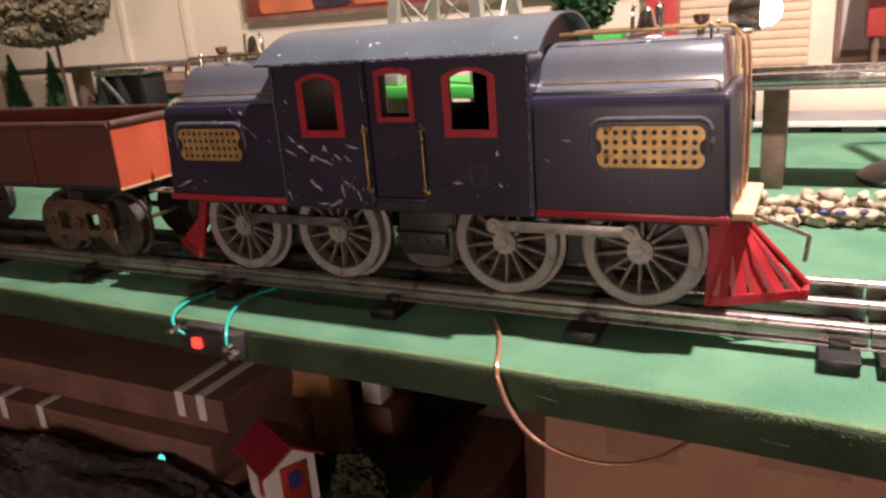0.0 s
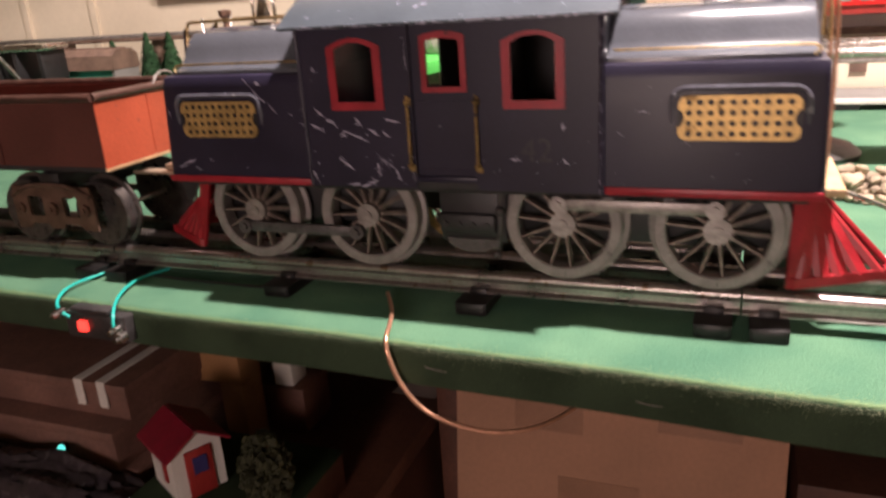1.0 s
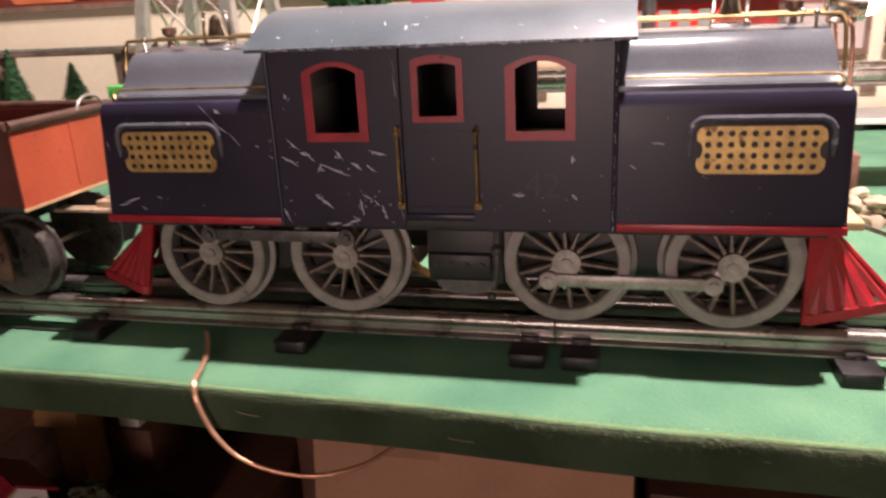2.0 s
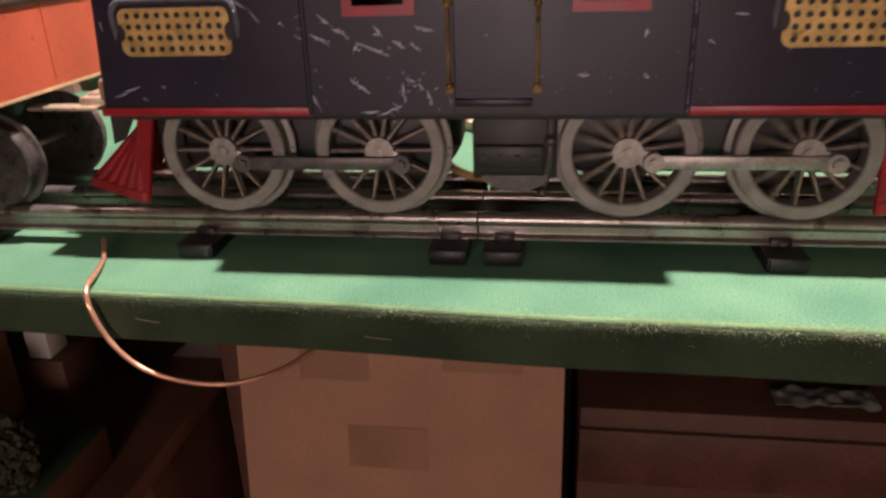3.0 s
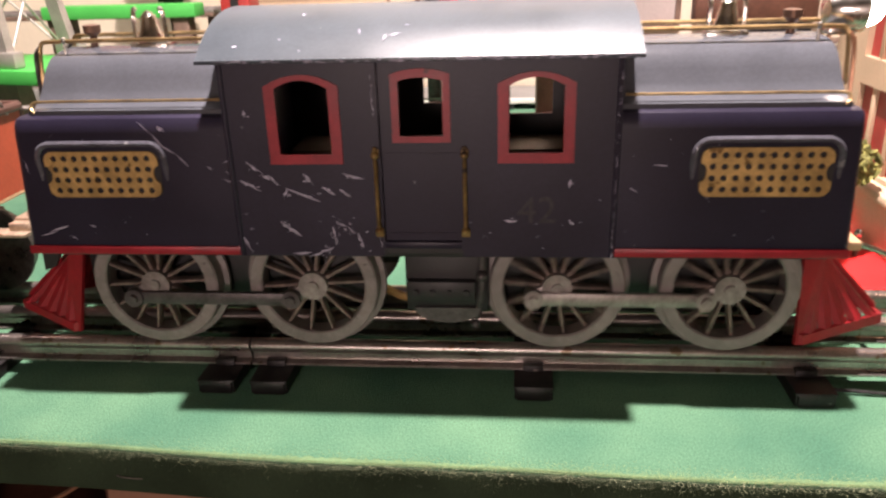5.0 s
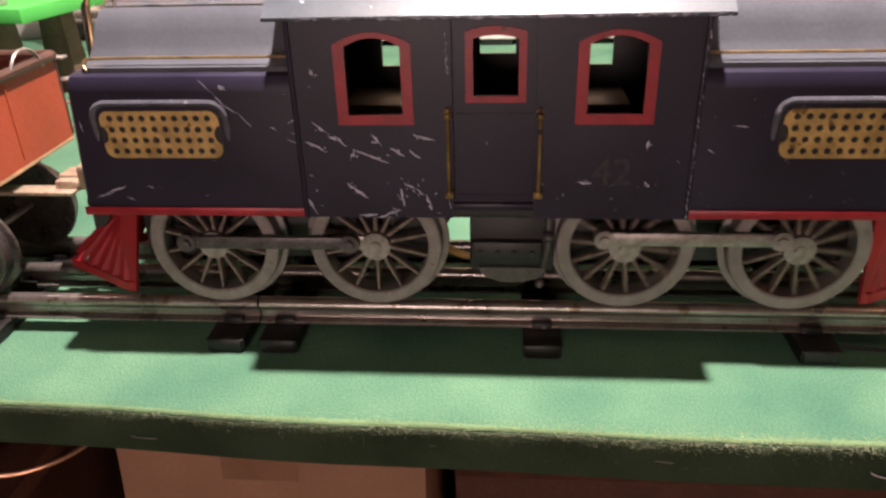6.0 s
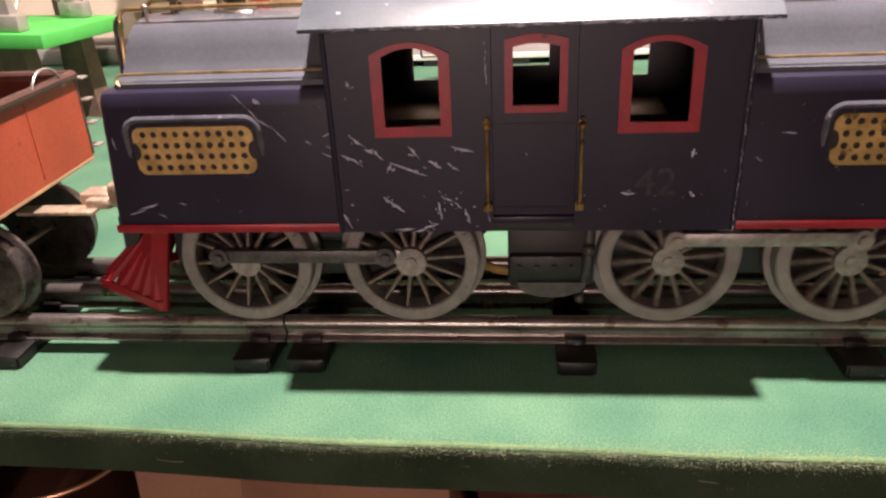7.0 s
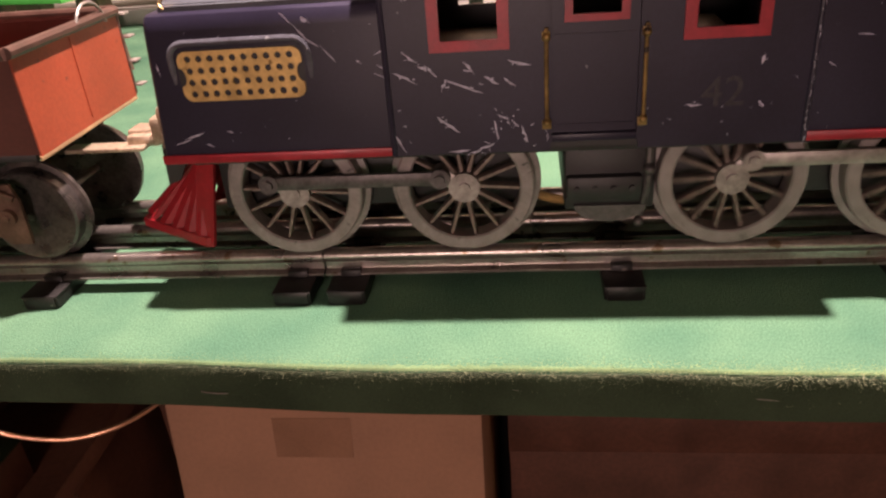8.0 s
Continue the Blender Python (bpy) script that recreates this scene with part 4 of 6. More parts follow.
def build_car():
    car = thing("gondola_car", "rust-red open toy gondola car with bronze trucks", "toy train car")
    L = 0.322
    w, z0, z1 = 0.0420, 0.0690, 0.1085
    for side in (-1, 1):
        y = side * w
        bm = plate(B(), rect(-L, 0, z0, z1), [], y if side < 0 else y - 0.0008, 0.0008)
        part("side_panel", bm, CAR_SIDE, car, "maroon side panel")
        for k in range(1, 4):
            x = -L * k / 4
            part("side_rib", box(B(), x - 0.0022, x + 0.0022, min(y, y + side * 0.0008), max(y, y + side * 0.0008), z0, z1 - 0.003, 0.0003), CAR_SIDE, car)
    for x in (0.0, -L):
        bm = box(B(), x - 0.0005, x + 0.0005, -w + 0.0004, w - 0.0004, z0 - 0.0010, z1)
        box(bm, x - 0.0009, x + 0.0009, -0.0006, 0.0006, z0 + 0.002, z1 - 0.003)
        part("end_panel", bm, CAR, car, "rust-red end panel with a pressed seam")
        bm = box(B(), x - 0.0030 if x else x - 0.0005, x + 0.0005 if not x else x + 0.0030, -w, w, z0 - 0.0028, z0 - 0.0006, 0.0003)
        part("end_sill", bm, WOOD_PALE, car, "pale worn edge of the car floor")
    part("car_floor", box(B(), -L + 0.001, -0.001, -w + 0.001, w - 0.001, z0, z0 + 0.0012), CAR_IN, car)
    part("car_underframe", box(B(), -L + 0.004, -0.004, -w + 0.003, w - 0.003, z0 - 0.0040, z0 - 0.0004, 0.0006), BLACK, car)
    for a, b in (((0, -w), (0, w)), ((-L, -w), (-L, w)), ((0, -w), (-L, -w)), ((0, w), (-L, w))):
        part("top_rim", rod(B(), (*a, z1), (*b, z1), 0.0025, 10), CAR_RIM, car, "dark rolled rim" if a == (0, -w) and b == (0, w) else "")
    brake = B()
    tube(brake, [(0.0015, 0.006, 0.1085), (0.0015, 0.0085, 0.1130), (0.0015, 0.0140, 0.1165), (0.0015, 0.0220, 0.1160), (0.0015, 0.0275, 0.1125), (0.0015, 0.0305, 0.1060)], 0.0007, 8)
    part("brake_wheel_post", brake, STEEL, car, "bent steel brake post")
    for z in (0.0725, 0.0840, 0.0955, 0.1060):
        part("corner_step", box(B(), -0.0012, 0.0042, w + 0.0004, w + 0.0062, z, z + 0.0011, 0.0003), STEEL, car, "small steel corner step" if z < 0.08 else "")
    part("corner_post", box(B(), -0.0010, 0.0008, w - 0.0006, w + 0.0012, z0, z1, 0.0003), CAR_RIM, car)
    tongue = B()
    box(tongue, -0.010, 0.026, -0.012, -0.003, 0.0580, 0.0598, 0.0004)
    box(tongue, 0.016, 0.030, -0.0035, 0.0075, 0.0570, 0.0650, 0.0014)
    part("coupler", tongue, PALE_METAL, car, "pale worn coupling tongue")
    wheels = []
    for c in (-0.0500, -0.2700):
        for side in (-1, 1):
            y = side * 0.0400
            t = 0.0016
            ys = y if side < 0 else y - t
            out = [(c - 0.0320, 0.0290), (c - 0.0225, 0.0290), (c - 0.0190, 0.0325), (c - 0.0070, 0.0325), (c - 0.0050, 0.0295), (c + 0.0050, 0.0295), (c + 0.0070, 0.0325), (c + 0.0190, 0.0325), (c + 0.0225, 0.0290), (c + 0.0320, 0.0290), (c + 0.0325, 0.0480), (c + 0.0300, 0.0560), (c - 0.0300, 0.0560), (c - 0.0325, 0.0480)]
            holes = [rounded(c - 0.0200, c - 0.0080, 0.0370, 0.0495, 0.0012)[::-1], rounded(c + 0.0080, c + 0.0200, 0.0370, 0.0495, 0.0012)[::-1]]
            bm = plate(B(), out, holes, ys, t)
            part("truck_side", bm, TRUCK, car, "bronze pressed truck side frame")
            for dx in (-0.0260, 0.0, 0.0260):
                bo = B()
                rod(bo, (c + dx, y, 0.0420), (c + dx, y + side * 0.0022, 0.0420), 0.0042 if dx == 0 else 0.0034, 14)
                rod(bo, (c + dx, y, 0.0420), (c + dx, y + side * 0.0034, 0.0420), 0.0014, 10)
                part("journal", bo, TRUCK, car)
            arch = B()
            tube(arch, [(c - 0.031, y + side * 0.0006, 0.050), (c - 0.020, y + side * 0.0010, 0.056), (c, y + side * 0.0010, 0.0575), (c + 0.020, y + side * 0.0010, 0.056), (c + 0.031, y + side * 0.0006, 0.050)], 0.0014, 8)
            part("truck_arch", arch, TRUCK, car)
        part("truck_bolster", box(B(), c - 0.008, c + 0.008, -0.0390, 0.0390, 0.0480, 0.0640, 0.001), BLACK, car)
    bm = B()
    rings = [(0.0020, -0.0042), (0.0120, -0.0036), (0.0166, -0.0046), (0.0196, -0.0046), (0.0204, -0.0036), (0.0205, 0.0022), (0.0230, 0.0026), (0.0230, 0.0044), (0.0020, 0.0044)]
    n = 36
    loops = [[bm.verts.new((r * math.cos(2 * math.pi * k / n), y, r * math.sin(2 * math.pi * k / n))) for k in range(n)] for r, y in rings]
    for a, b in zip(loops, loops[1:] + loops[:1]):
        for k in range(n):
            bm.faces.new((a[k], a[(k + 1) % n], b[(k + 1) % n], b[k]))
    bmesh.ops.recalc_face_normals(bm, faces=bm.faces)
    me = finish(bm, "car_wheel", material("dark_tin_wheel", (0.13, 0.115, 0.11), 0.3, 0.7, vary=0.3, scale=150))
    for x in CAR_WHEELS:
        for side in (-1, 1):
            wh = new("car_wheel", me)
            wh.parent = car
            wheels.append((wh, x, side))
        part("axle", rod(B(), (x, -0.0330, 0.0380), (x, 0.0330, 0.0380), 0.0016, 8), STEEL, car)
    return car, wheels


# ---- wires and the switch on the table's edge ----
def build_wires():
    w = thing("copper_wire", "bare copper wire hanging over the felt edge in a loop", "wire")
    e = front_edge(0.066)
    bm = tube(B(), [(0.044, -0.034, 0.003), (0.054, -0.050, 0.0014), (0.062, -0.070, 0.0030), (0.0663, e - 0.0012, 0.0040), (0.0676, e - 0.0045, -0.003), (0.0736, e - 0.005, -0.0195), (0.0860, e - 0.004, -0.0335), (0.1120, e - 0.000, -0.0415), (0.1330, e + 0.008, -0.0405), (0.1470, e + 0.024, -0.0380), (0.1600, e + 0.045, -0.031), (0.168, e + 0.058, -0.0195)], 0.0011, 10)
    part("strand", bm, COPPER, w)
    lamp_ = thing("terminal_switch", "grey metal terminal switch with lit red indicator on the table edge", "switch", at=(-0.109, front_edge(-0.109), 0))
    body = B()
    box(body, -0.0215, 0.0215, -0.0085, -0.0005, -0.0170, -0.0015, 0.0012)
    box(body, -0.0150, 0.0120, -0.0100, -0.0020, -0.0010, 0.0020, 0.0008)
    part("case", body, IRON, lamp_)
    part("indicator", box(B(), -0.0112, -0.0052, -0.0108, -0.0075, -0.0120, -0.0058, 0.0008), LED_RED, lamp_, "small glowing red indicator")
    for x, z in ((-0.0215, -0.0018), (0.0165, -0.0085), (0.0195, -0.0125)):
        sc = B()
        rod(sc, (x, -0.0086, z), (x, -0.0130, z), 0.0028, 12)
        rod(sc, (x, -0.0120, z), (x, -0.0160, z), 0.0018, 10)
        part("terminal_screw", sc, NICKEL, lamp_, "shiny terminal screw")
    for pts in ([(-0.138, -0.026, 0.003), (-0.1475, -0.048, 0.0022), (-0.1480, -0.066, 0.0030), (-0.1370, -0.084, 0.0026), (-0.1300, -0.0885, -0.0005), (-0.1240, -0.0880, -0.0040)],
                [(-0.106, -0.026, 0.003), (-0.1150, -0.040, 0.0022), (-0.1110, -0.059, 0.0030), (-0.1000, -0.078, 0.0030), (-0.0935, -0.0875, -0.0005), (-0.0930, -0.0895, -0.0080), (-0.0915, -0.0895, -0.0115)]):
        t = thing("teal_wire", "teal insulated wire from the track to the switch", "wire", "switch wires")
        part("insulation", tube(B(), pts, 0.0009, 10), TEAL, t)
    lead = thing("track_lead", "thin dark lead lying on the felt from a track clip", "wire")
    part("strand", tube(B(), [(0.455, -0.034, 0.002), (0.50, -0.0385, 0.0010), (0.56, -0.040, 0.0010), (0.63, -0.045, 0.0010), (0.72, -0.06, 0.0010)], 0.0008, 8), BLACK, lead)
    lead = thing("track_lead", "thin dark lead lying on the felt from a track clip", "wire")
    part("strand", tube(B(), [(-0.155, -0.03, 0.002), (-0.10, -0.036, 0.001), (-0.02, -0.037, 0.001)], 0.0007, 8), BLACK, lead)


# ---- scenery on the table ----
def clumps(rng, centres, r, mesh_n=2):
    """Leafy mass out of many small ragged flakes."""
    bm = B()
    for c, rad, count in centres:
        for _ in range(count):
            while True:
                p = Vector((rng.uniform(-1, 1), rng.uniform(-1, 1), rng.uniform(-1, 1)))
                if 0.45 < p.length < 1:
                    break
            q = Vector(c) + Vector((p.x * rad[0], p.y * rad[1], p.z * rad[2]))
            s = r * rng.uniform(0.6, 1.4)
            n = Euler((rng.uniform(0, 6.3), rng.uniform(0, 6.3), rng.uniform(0, 6.3))).to_matrix()
            ring = [n @ Vector((s * math.cos(k * 1.2566) * rng.uniform(0.6, 1.2), s * math.sin(k * 1.2566) * rng.uniform(0.6, 1.2), s * rng.uniform(-0.35, 0.35))) for k in range(5)]
            top, bot = n @ Vector((0, 0, s * 0.5)), n @ Vector((0, 0, -s * 0.4))
            vs = [bm.verts.new(q + v) for v in ring]
            t, u = bm.verts.new(q + top), bm.verts.new(q + bot)
            for k in range(5):
                bm.faces.new((vs[k], vs[(k + 1) % 5], t))
                bm.faces.new((vs[(k + 1) % 5], vs[k], u))
    return bm


def build_scenery():
    rng = random.Random(7)
    # small model tree by the red base
    tree = thing("model_tree", "small model tree with a flat olive-green foam crown", "tree", at=(0.497, 0.112, 0.005))
    tr = B()
    rod(tr, (0, 0, 0), (0.001, 0, 0.022), 0.0042, 10, 0.0032)
    for a, b, r in (((0.001, 0, 0.018), (-0.016, 0.002, 0.046), 0.002), ((0.001, 0, 0.020), (0.015, -0.003, 0.048), 0.002), ((0.001, 0, 0.022), (0.003, 0.012, 0.050), 0.002), ((0.0, 0, 0.02), (0.0, -0.012, 0.046), 0.0018), ((-0.008, 0.001, 0.032), (-0.026, 0.002, 0.047), 0.0012), ((0.008, -0.001, 0.034), (0.026, 0.0, 0.052), 0.0012)):
        rod(tr, a, b, r, 8, r * 0.5)
    for k in range(5):
        a = k * 1.3
        rod(tr, (0, 0, 0.004), (0.009 * math.cos(a), 0.009 * math.sin(a), 0.0005), 0.002, 6, 0.001)
    part("trunk", tr, BARK, tree, "forked brown trunk")
    crown = clumps(rng, [((-0.022, 0.0, 0.046), (0.017, 0.017, 0.010), 240), ((0.0, -0.006, 0.060), (0.024, 0.022, 0.015), 420), ((0.024, 0.003, 0.051), (0.016, 0.016, 0.011), 240), ((0.002, 0.012, 0.050), (0.02, 0.014, 0.010), 200), ((0.002, -0.014, 0.044), (0.018, 0.010, 0.008), 170)], 0.0034)
    part("crown", crown, LEAF, tree)
    base = thing("tree_mount", "low mound of brown model rock at the foot of the tree", "model rock", at=(0.499, 0.108, 0))
    for k, (x, y, r, q) in enumerate(((0, 0.004, 0.013, 0.62), (-0.017, -0.008, 0.008, 0.7), (0.012, -0.006, 0.009, 0.7), (-0.009, 0.008, 0.009, 0.5), (0.020, 0.004, 0.007, 0.9), (-0.022, 0.0, 0.0045, 1.2))):
        bm = B()
        bmesh.ops.create_icosphere(bm, subdivisions=3, radius=1)
        for v in bm.verts:
            f = 1 + 0.4 * noise.noise(v.co * 1.6 + Vector((k * 5, 0, 0))) + 0.2 * noise.noise(v.co * 4)
            v.co = Vector((x + v.co.x * r * f, y + v.co.y * r * f, max(0.0003, v.co.z * r * q * f + 0.002)))
        part("rock", bm, BARK, base)
    rim = thing("tan_path_edge", "narrow tan curved path edge lying on the felt", "path edge")
    part("strip", tube(B(), [(0.452, 0.118, 0.001), (0.470, 0.098, 0.001), (0.488, 0.086, 0.001), (0.500, 0.076, 0.001), (0.506, 0.068, 0.001)], 0.0016, 8), WOOD_PALE, rim)

    # red base slab and house
    slab = thing("red_base_slab", "flat bright red base under the cream house", "base", at=(0.511, 0.056, 0))
    part("sheet", box(B(), 0, 0.5, 0, 0.31, 0.0005, 0.0060, 0.0015), SLAB, slab)
    house = thing("model_house", "cream model house with tall red-brown windows on a red base", "model house", at=(0.543, 0.079, 0.006))
    part("plinth", box(B(), -0.004, 0.30, -0.004, 0.124, 0, 0.0295, 0.0012), CREAM, house)
    part("ledge", box(B(), -0.009, 0.305, -0.009, 0.129, 0.0295, 0.0360, 0.0022), CREAM, house, "cream moulded ledge")
    wall = B()
    box(wall, 0.0, 0.006, 0.0, 0.030, 0.036, 0.300)
    box(wall, 0.0, 0.006, 0.090, 0.120, 0.036, 0.300)
    for z0, z1 in ((0.036, 0.039), (0.086, 0.102), (0.160, 0.176), (0.240, 0.300)):
        box(wall, 0.0, 0.006, 0.030, 0.090, z0, z1)
    box(wall, 0.006, 0.296, 0.0, 0.006, 0.036, 0.042)
    for x0, x1 in ((0.006, 0.036), (0.096, 0.130), (0.190, 0.296)):
        box(wall, x0, x1, 0.0, 0.006, 0.042, 0.300)
    for x0, x1 in ((0.036, 0.096), (0.130, 0.190)):
        box(wall, x0, x1, 0.0, 0.006, 0.115, 0.140)
        box(wall, x0, x1, 0.0, 0.006, 0.215, 0.300)
    box(wall, 0.006, 0.296, 0.114, 0.120, 0.036, 0.300)
    box(wall, 0.290, 0.296, 0.006, 0.114, 0.036, 0.300)
    part("wall", wall, CREAM, house)
    for k in range(24):
        z = 0.043 + 0.0106 * k
        if not (z > 0.29):
            part("clapboard", box(B(), 0.014, 0.034, -0.0020, 0.0002, z, z + 0.0096, 0.0006), CREAM, house)
            part("clapboard", box(B(), 0.098, 0.128, -0.0020, 0.0002, z, z + 0.0096, 0.0006), CREAM, house)
    for cx, cy in ((0.0, 0.0), (0.0, 0.114)):
        part("corner_post", box(B(), cx - 0.004, cx + 0.012, cy - 0.004, cy + 0.010, 0.036, 0.300, 0.0030), CREAM, house)
    for z0, z1 in ((0.039, 0.086), (0.102, 0.160), (0.176, 0.240)):
        win = part("window", box(B(), 0.0035, 0.0050, 0.030, 0.090, z0, z1), ROSE, house, "tall red-brown window with pale mullions")
        for y in (0.0480, 0.0720):
            part("mullion", box(B(), 0.0010, 0.0036, y - 0.0022, y + 0.0022, z0, z1, 0.0004), CREAM, win)
    for x0, x1 in ((0.036, 0.096), (0.130, 0.190)):
        for z0, z1 in ((0.042, 0.115), (0.140, 0.215)):
            win = part("window", box(B(), x0, x1, 0.0035, 0.0050, z0, z1), ROSE, house)
            for x in (x0 + 0.001, (x0 + x1) / 2, x1 - 0.001):
                part("mullion", box(B(), x - 0.0016, x + 0.0016, -0.0008, 0.0036, z0, z1, 0.0004), CREAM, win)
    part("roof", box(B(), -0.012, 0.308, -0.012, 0.132, 0.300, 0.310, 0.003), ROSE, house)
    for x, y in ((0.5195, 0.113), (0.5225, 0.107), (0.527, 0.101)):
        k = thing("silver_post", "tiny silver-topped post on the red base", "post", "posts by the house", at=(x, y, 0.006))
        b = B()
        rod(b, (0, 0, 0), (0, 0, 0.012), 0.0016, 10)
        part("stem", b, BARK, k)
        part("knob", ball(B(), (0, 0, 0.0135), 0.0026, 2), NICKEL, k)

    # green-based metal tower on brown piers
    tower = thing("model_tower", "silver lattice tower on a bright green base carried by brown piers", "model tower", at=(-0.150, 0.358, 0), turn=-12)
    part("base", box(B(), -0.100, 0.100, -0.050, 0.050, 0.078, 0.090, 0.001), GREEN, tower, "bright green square base")
    for sx in (-1, 1):
        for sy in (-1, 1):
            leg = B()
            a = [leg.verts.new((sx * 0.060 + dx, sy * 0.038 + dy, 0.090)) for dx, dy in ((-0.007, -0.004), (0.007, -0.004), (0.007, 0.004), (-0.007, 0.004))]
            b = [leg.verts.new((sx * 0.016 + dx, sy * 0.012 + dy, 0.47)) for dx, dy in ((-0.004, -0.003), (0.004, -0.003), (0.004, 0.003), (-0.004, 0.003))]
            for k in range(4):
                leg.faces.new((a[k], a[(k + 1) % 4], b[(k + 1) % 4], b[k]))
            leg.faces.new(a[::-1])
            leg.faces.new(b)
            part("leg", leg, TOWER, tower, "warm grey tapered leg")
            foot = B()
            box(foot, sx * 0.060 - 0.014, sx * 0.060 + 0.014, sy * 0.038 - 0.006, sy * 0.038 + 0.006, 0.090, 0.104, 0.002)
            part("foot", foot, TOWER, tower)
            pr = B()
            cx, cy = sx * 0.056, sy * 0.034
            a = [pr.verts.new((cx + dx, cy + dy, 0.0)) for dx, dy in ((-0.017, -0.010), (0.017, -0.010), (0.017, 0.010), (-0.017, 0.010))]
            b = [pr.verts.new((cx + dx, cy + dy, 0.078)) for dx, dy in ((-0.012, -0.008), (0.012, -0.008), (0.012, 0.008), (-0.012, 0.008))]
            for k in range(4):
                pr.faces.new((a[k], a[(k + 1) % 4], b[(k + 1) % 4], b[k]))
            pr.faces.new(a[::-1])
            pr.faces.new(b)
            part("pier", pr, PIER, tower, "brown tapered pier")
    for k in range(4):
        u0, u1 = k / 4, (k + 1) / 4
        h0, h1 = 0.060 - 0.046 * u0, 0.060 - 0.046 * u1
        g0, g1 = 0.038 - 0.027 * u0, 0.038 - 0.027 * u1
        z0, z1 = 0.090 + 0.380 * u0, 0.090 + 0.380 * u1
        for a, b in ((( -1, -1), (1, -1)), ((1, -1), (1, 1)), ((1, 1), (-1, 1)), ((-1, 1), (-1, -1))):
            br = B()
            rod(br, (a[0] * h0, a[1] * g0, z0), (b[0] * h1, b[1] * g1, z1), 0.0012, 6)
            rod(br, (b[0] * h0, b[1] * g0, z0), (a[0] * h1, a[1] * g1, z1), 0.0012, 6)
            part("brace", br, TOWER, tower)

    back = thing("green_platform", "bright green raised platform behind the tower on brown piers", "platform", at=(-0.10, 0.545, 0))
    part("slab", box(B(), -0.10, 0.08, -0.014, 0.014, 0.112, 0.126, 0.001), GREEN, back)
    for x in (-0.08, 0.06):
        part("pier", box(B(), x - 0.009, x + 0.009, -0.010, 0.010, 0.0, 0.112, 0.001), PIER, back)
    # elevated line over the layout
    line = thing("elevated_track", "silver elevated track on brown trestle piers", "elevated track", at=(0, 0.305, 0))
    deck = B()
    box(deck, 0.138, 1.3, -0.031, 0.031, 0.0815, 0.0855, 0.0006)
    part("deck", deck, STEEL, line)
    for y in (-0.0285, 0.0285):
        part("rail", box(B(), 0.138, 1.3, y - 0.0032, y + 0.0032, 0.0855, 0.0945, 0.0014), NICKEL, line, "bright elevated rail")
    for x in (0.160, 0.360, 0.490, 0.660, 0.830, 1.0, 1.17):
        bm = B()
        box(bm, x - 0.009, x + 0.009, -0.020, 0.020, 0.0, 0.0815, 0.0015)
        part("pier", bm, PIER, line)
    far = thing("elevated_track", "thin brown elevated track along the wall on slim posts", "elevated track", at=(0, 0.60, 0))
    part("deck", box(B(), -1.5, 0.10, -0.022, 0.022, 0.108, 0.1135, 0.0008), PIER, far)
    for y in (-0.02, 0.02):
        part("rail", box(B(), -1.5, 0.10, y - 0.002, y + 0.002, 0.1135, 0.1175, 0.0006), STEEL, far)
    for k in range(8):
        x = -1.42 + 0.20 * k
        part("post", box(B(), x - 0.008, x + 0.008, -0.016, 0.016, 0.0, 0.108, 0.001), PIER, far)
    board = thing("grey_roadway", "raised grey roadway board along the foot of the wall", "board", at=(0, 0.645, 0))
    part("sheet", box(B(), -1.7, 0.115, -0.030, 0.060, 0.0005, 0.020, 0.002), GREY, board)
    part("sheet", box(B(), 0.62, 1.5, -0.030, 0.060, 0.0005, 0.020, 0.002), GREY, board)
    walk_ = thing("grey_platform", "low grey platform board before the wall, dark gaps below it made as black blocks", "board", at=(0, 0.555, 0))
    part("sheet", box(B(), 0.125, 0.70, 0.0, 0.085, 0.0085, 0.0125, 0.001), GREY, walk_)
    part("front_lath", box(B(), 0.125, 0.70, -0.0030, -0.0004, 0.0070, 0.0130, 0.0006), WHITE, walk_, "pale lath along the board")
    # Black fillers draw the dark gaps below the raised board.
    for x in (0.150, 0.215, 0.300, 0.385, 0.47, 0.56, 0.65):
        part("block", box(B(), x, x + 0.034, -0.0015, 0.080, 0.0004, 0.0083, 0.0006), BLACK, walk_)
    low = thing("low_wall", "low cream board wall with a brown cap rail", "model wall", at=(0, 0.645, 0))
    part("panel", box(B(), 0.120, 0.70, 0.0, 0.006, 0.0005, 0.060, 0.0006), WALL, low)
    part("cap_rail", box(B(), 0.120, 0.70, -0.006, 0.009, 0.0602, 0.0650, 0.0008), PIER, low, "brown cap rail")
    for x in (0.135, 0.33, 0.52):
        part("bracket", box(B(), x, x + 0.018, -0.004, -0.0004, 0.030, 0.0600, 0.0006), PIER, low)

    # dark engine on a low trestle before the wall
    tre = thing("low_trestle", "low brown wooden trestle carrying a dark toy engine", "trestle", at=(0, 0.676, 0))
    part("beam", box(B(), 0.500, 0.735, -0.016, 0.016, 0.046, 0.058, 0.001), PIER, tre)
    part("post", box(B(), 0.508, 0.522, -0.012, 0.012, 0.0, 0.046, 0.001), PIER, tre)
    part("post", box(B(), 0.690, 0.704, -0.012, 0.012, 0.0205, 0.046, 0.001), WOOD_DARK, tre)
    eng = thing("dark_toy_engine", "dark brown toy engine with black wheels on a low trestle", "toy locomotive", at=(0.612, 0.676, 0.058))
    part("body", box(B(), -0.060, 0.085, -0.013, 0.013, 0.024, 0.062, 0.003), WOOD_DARK, eng)
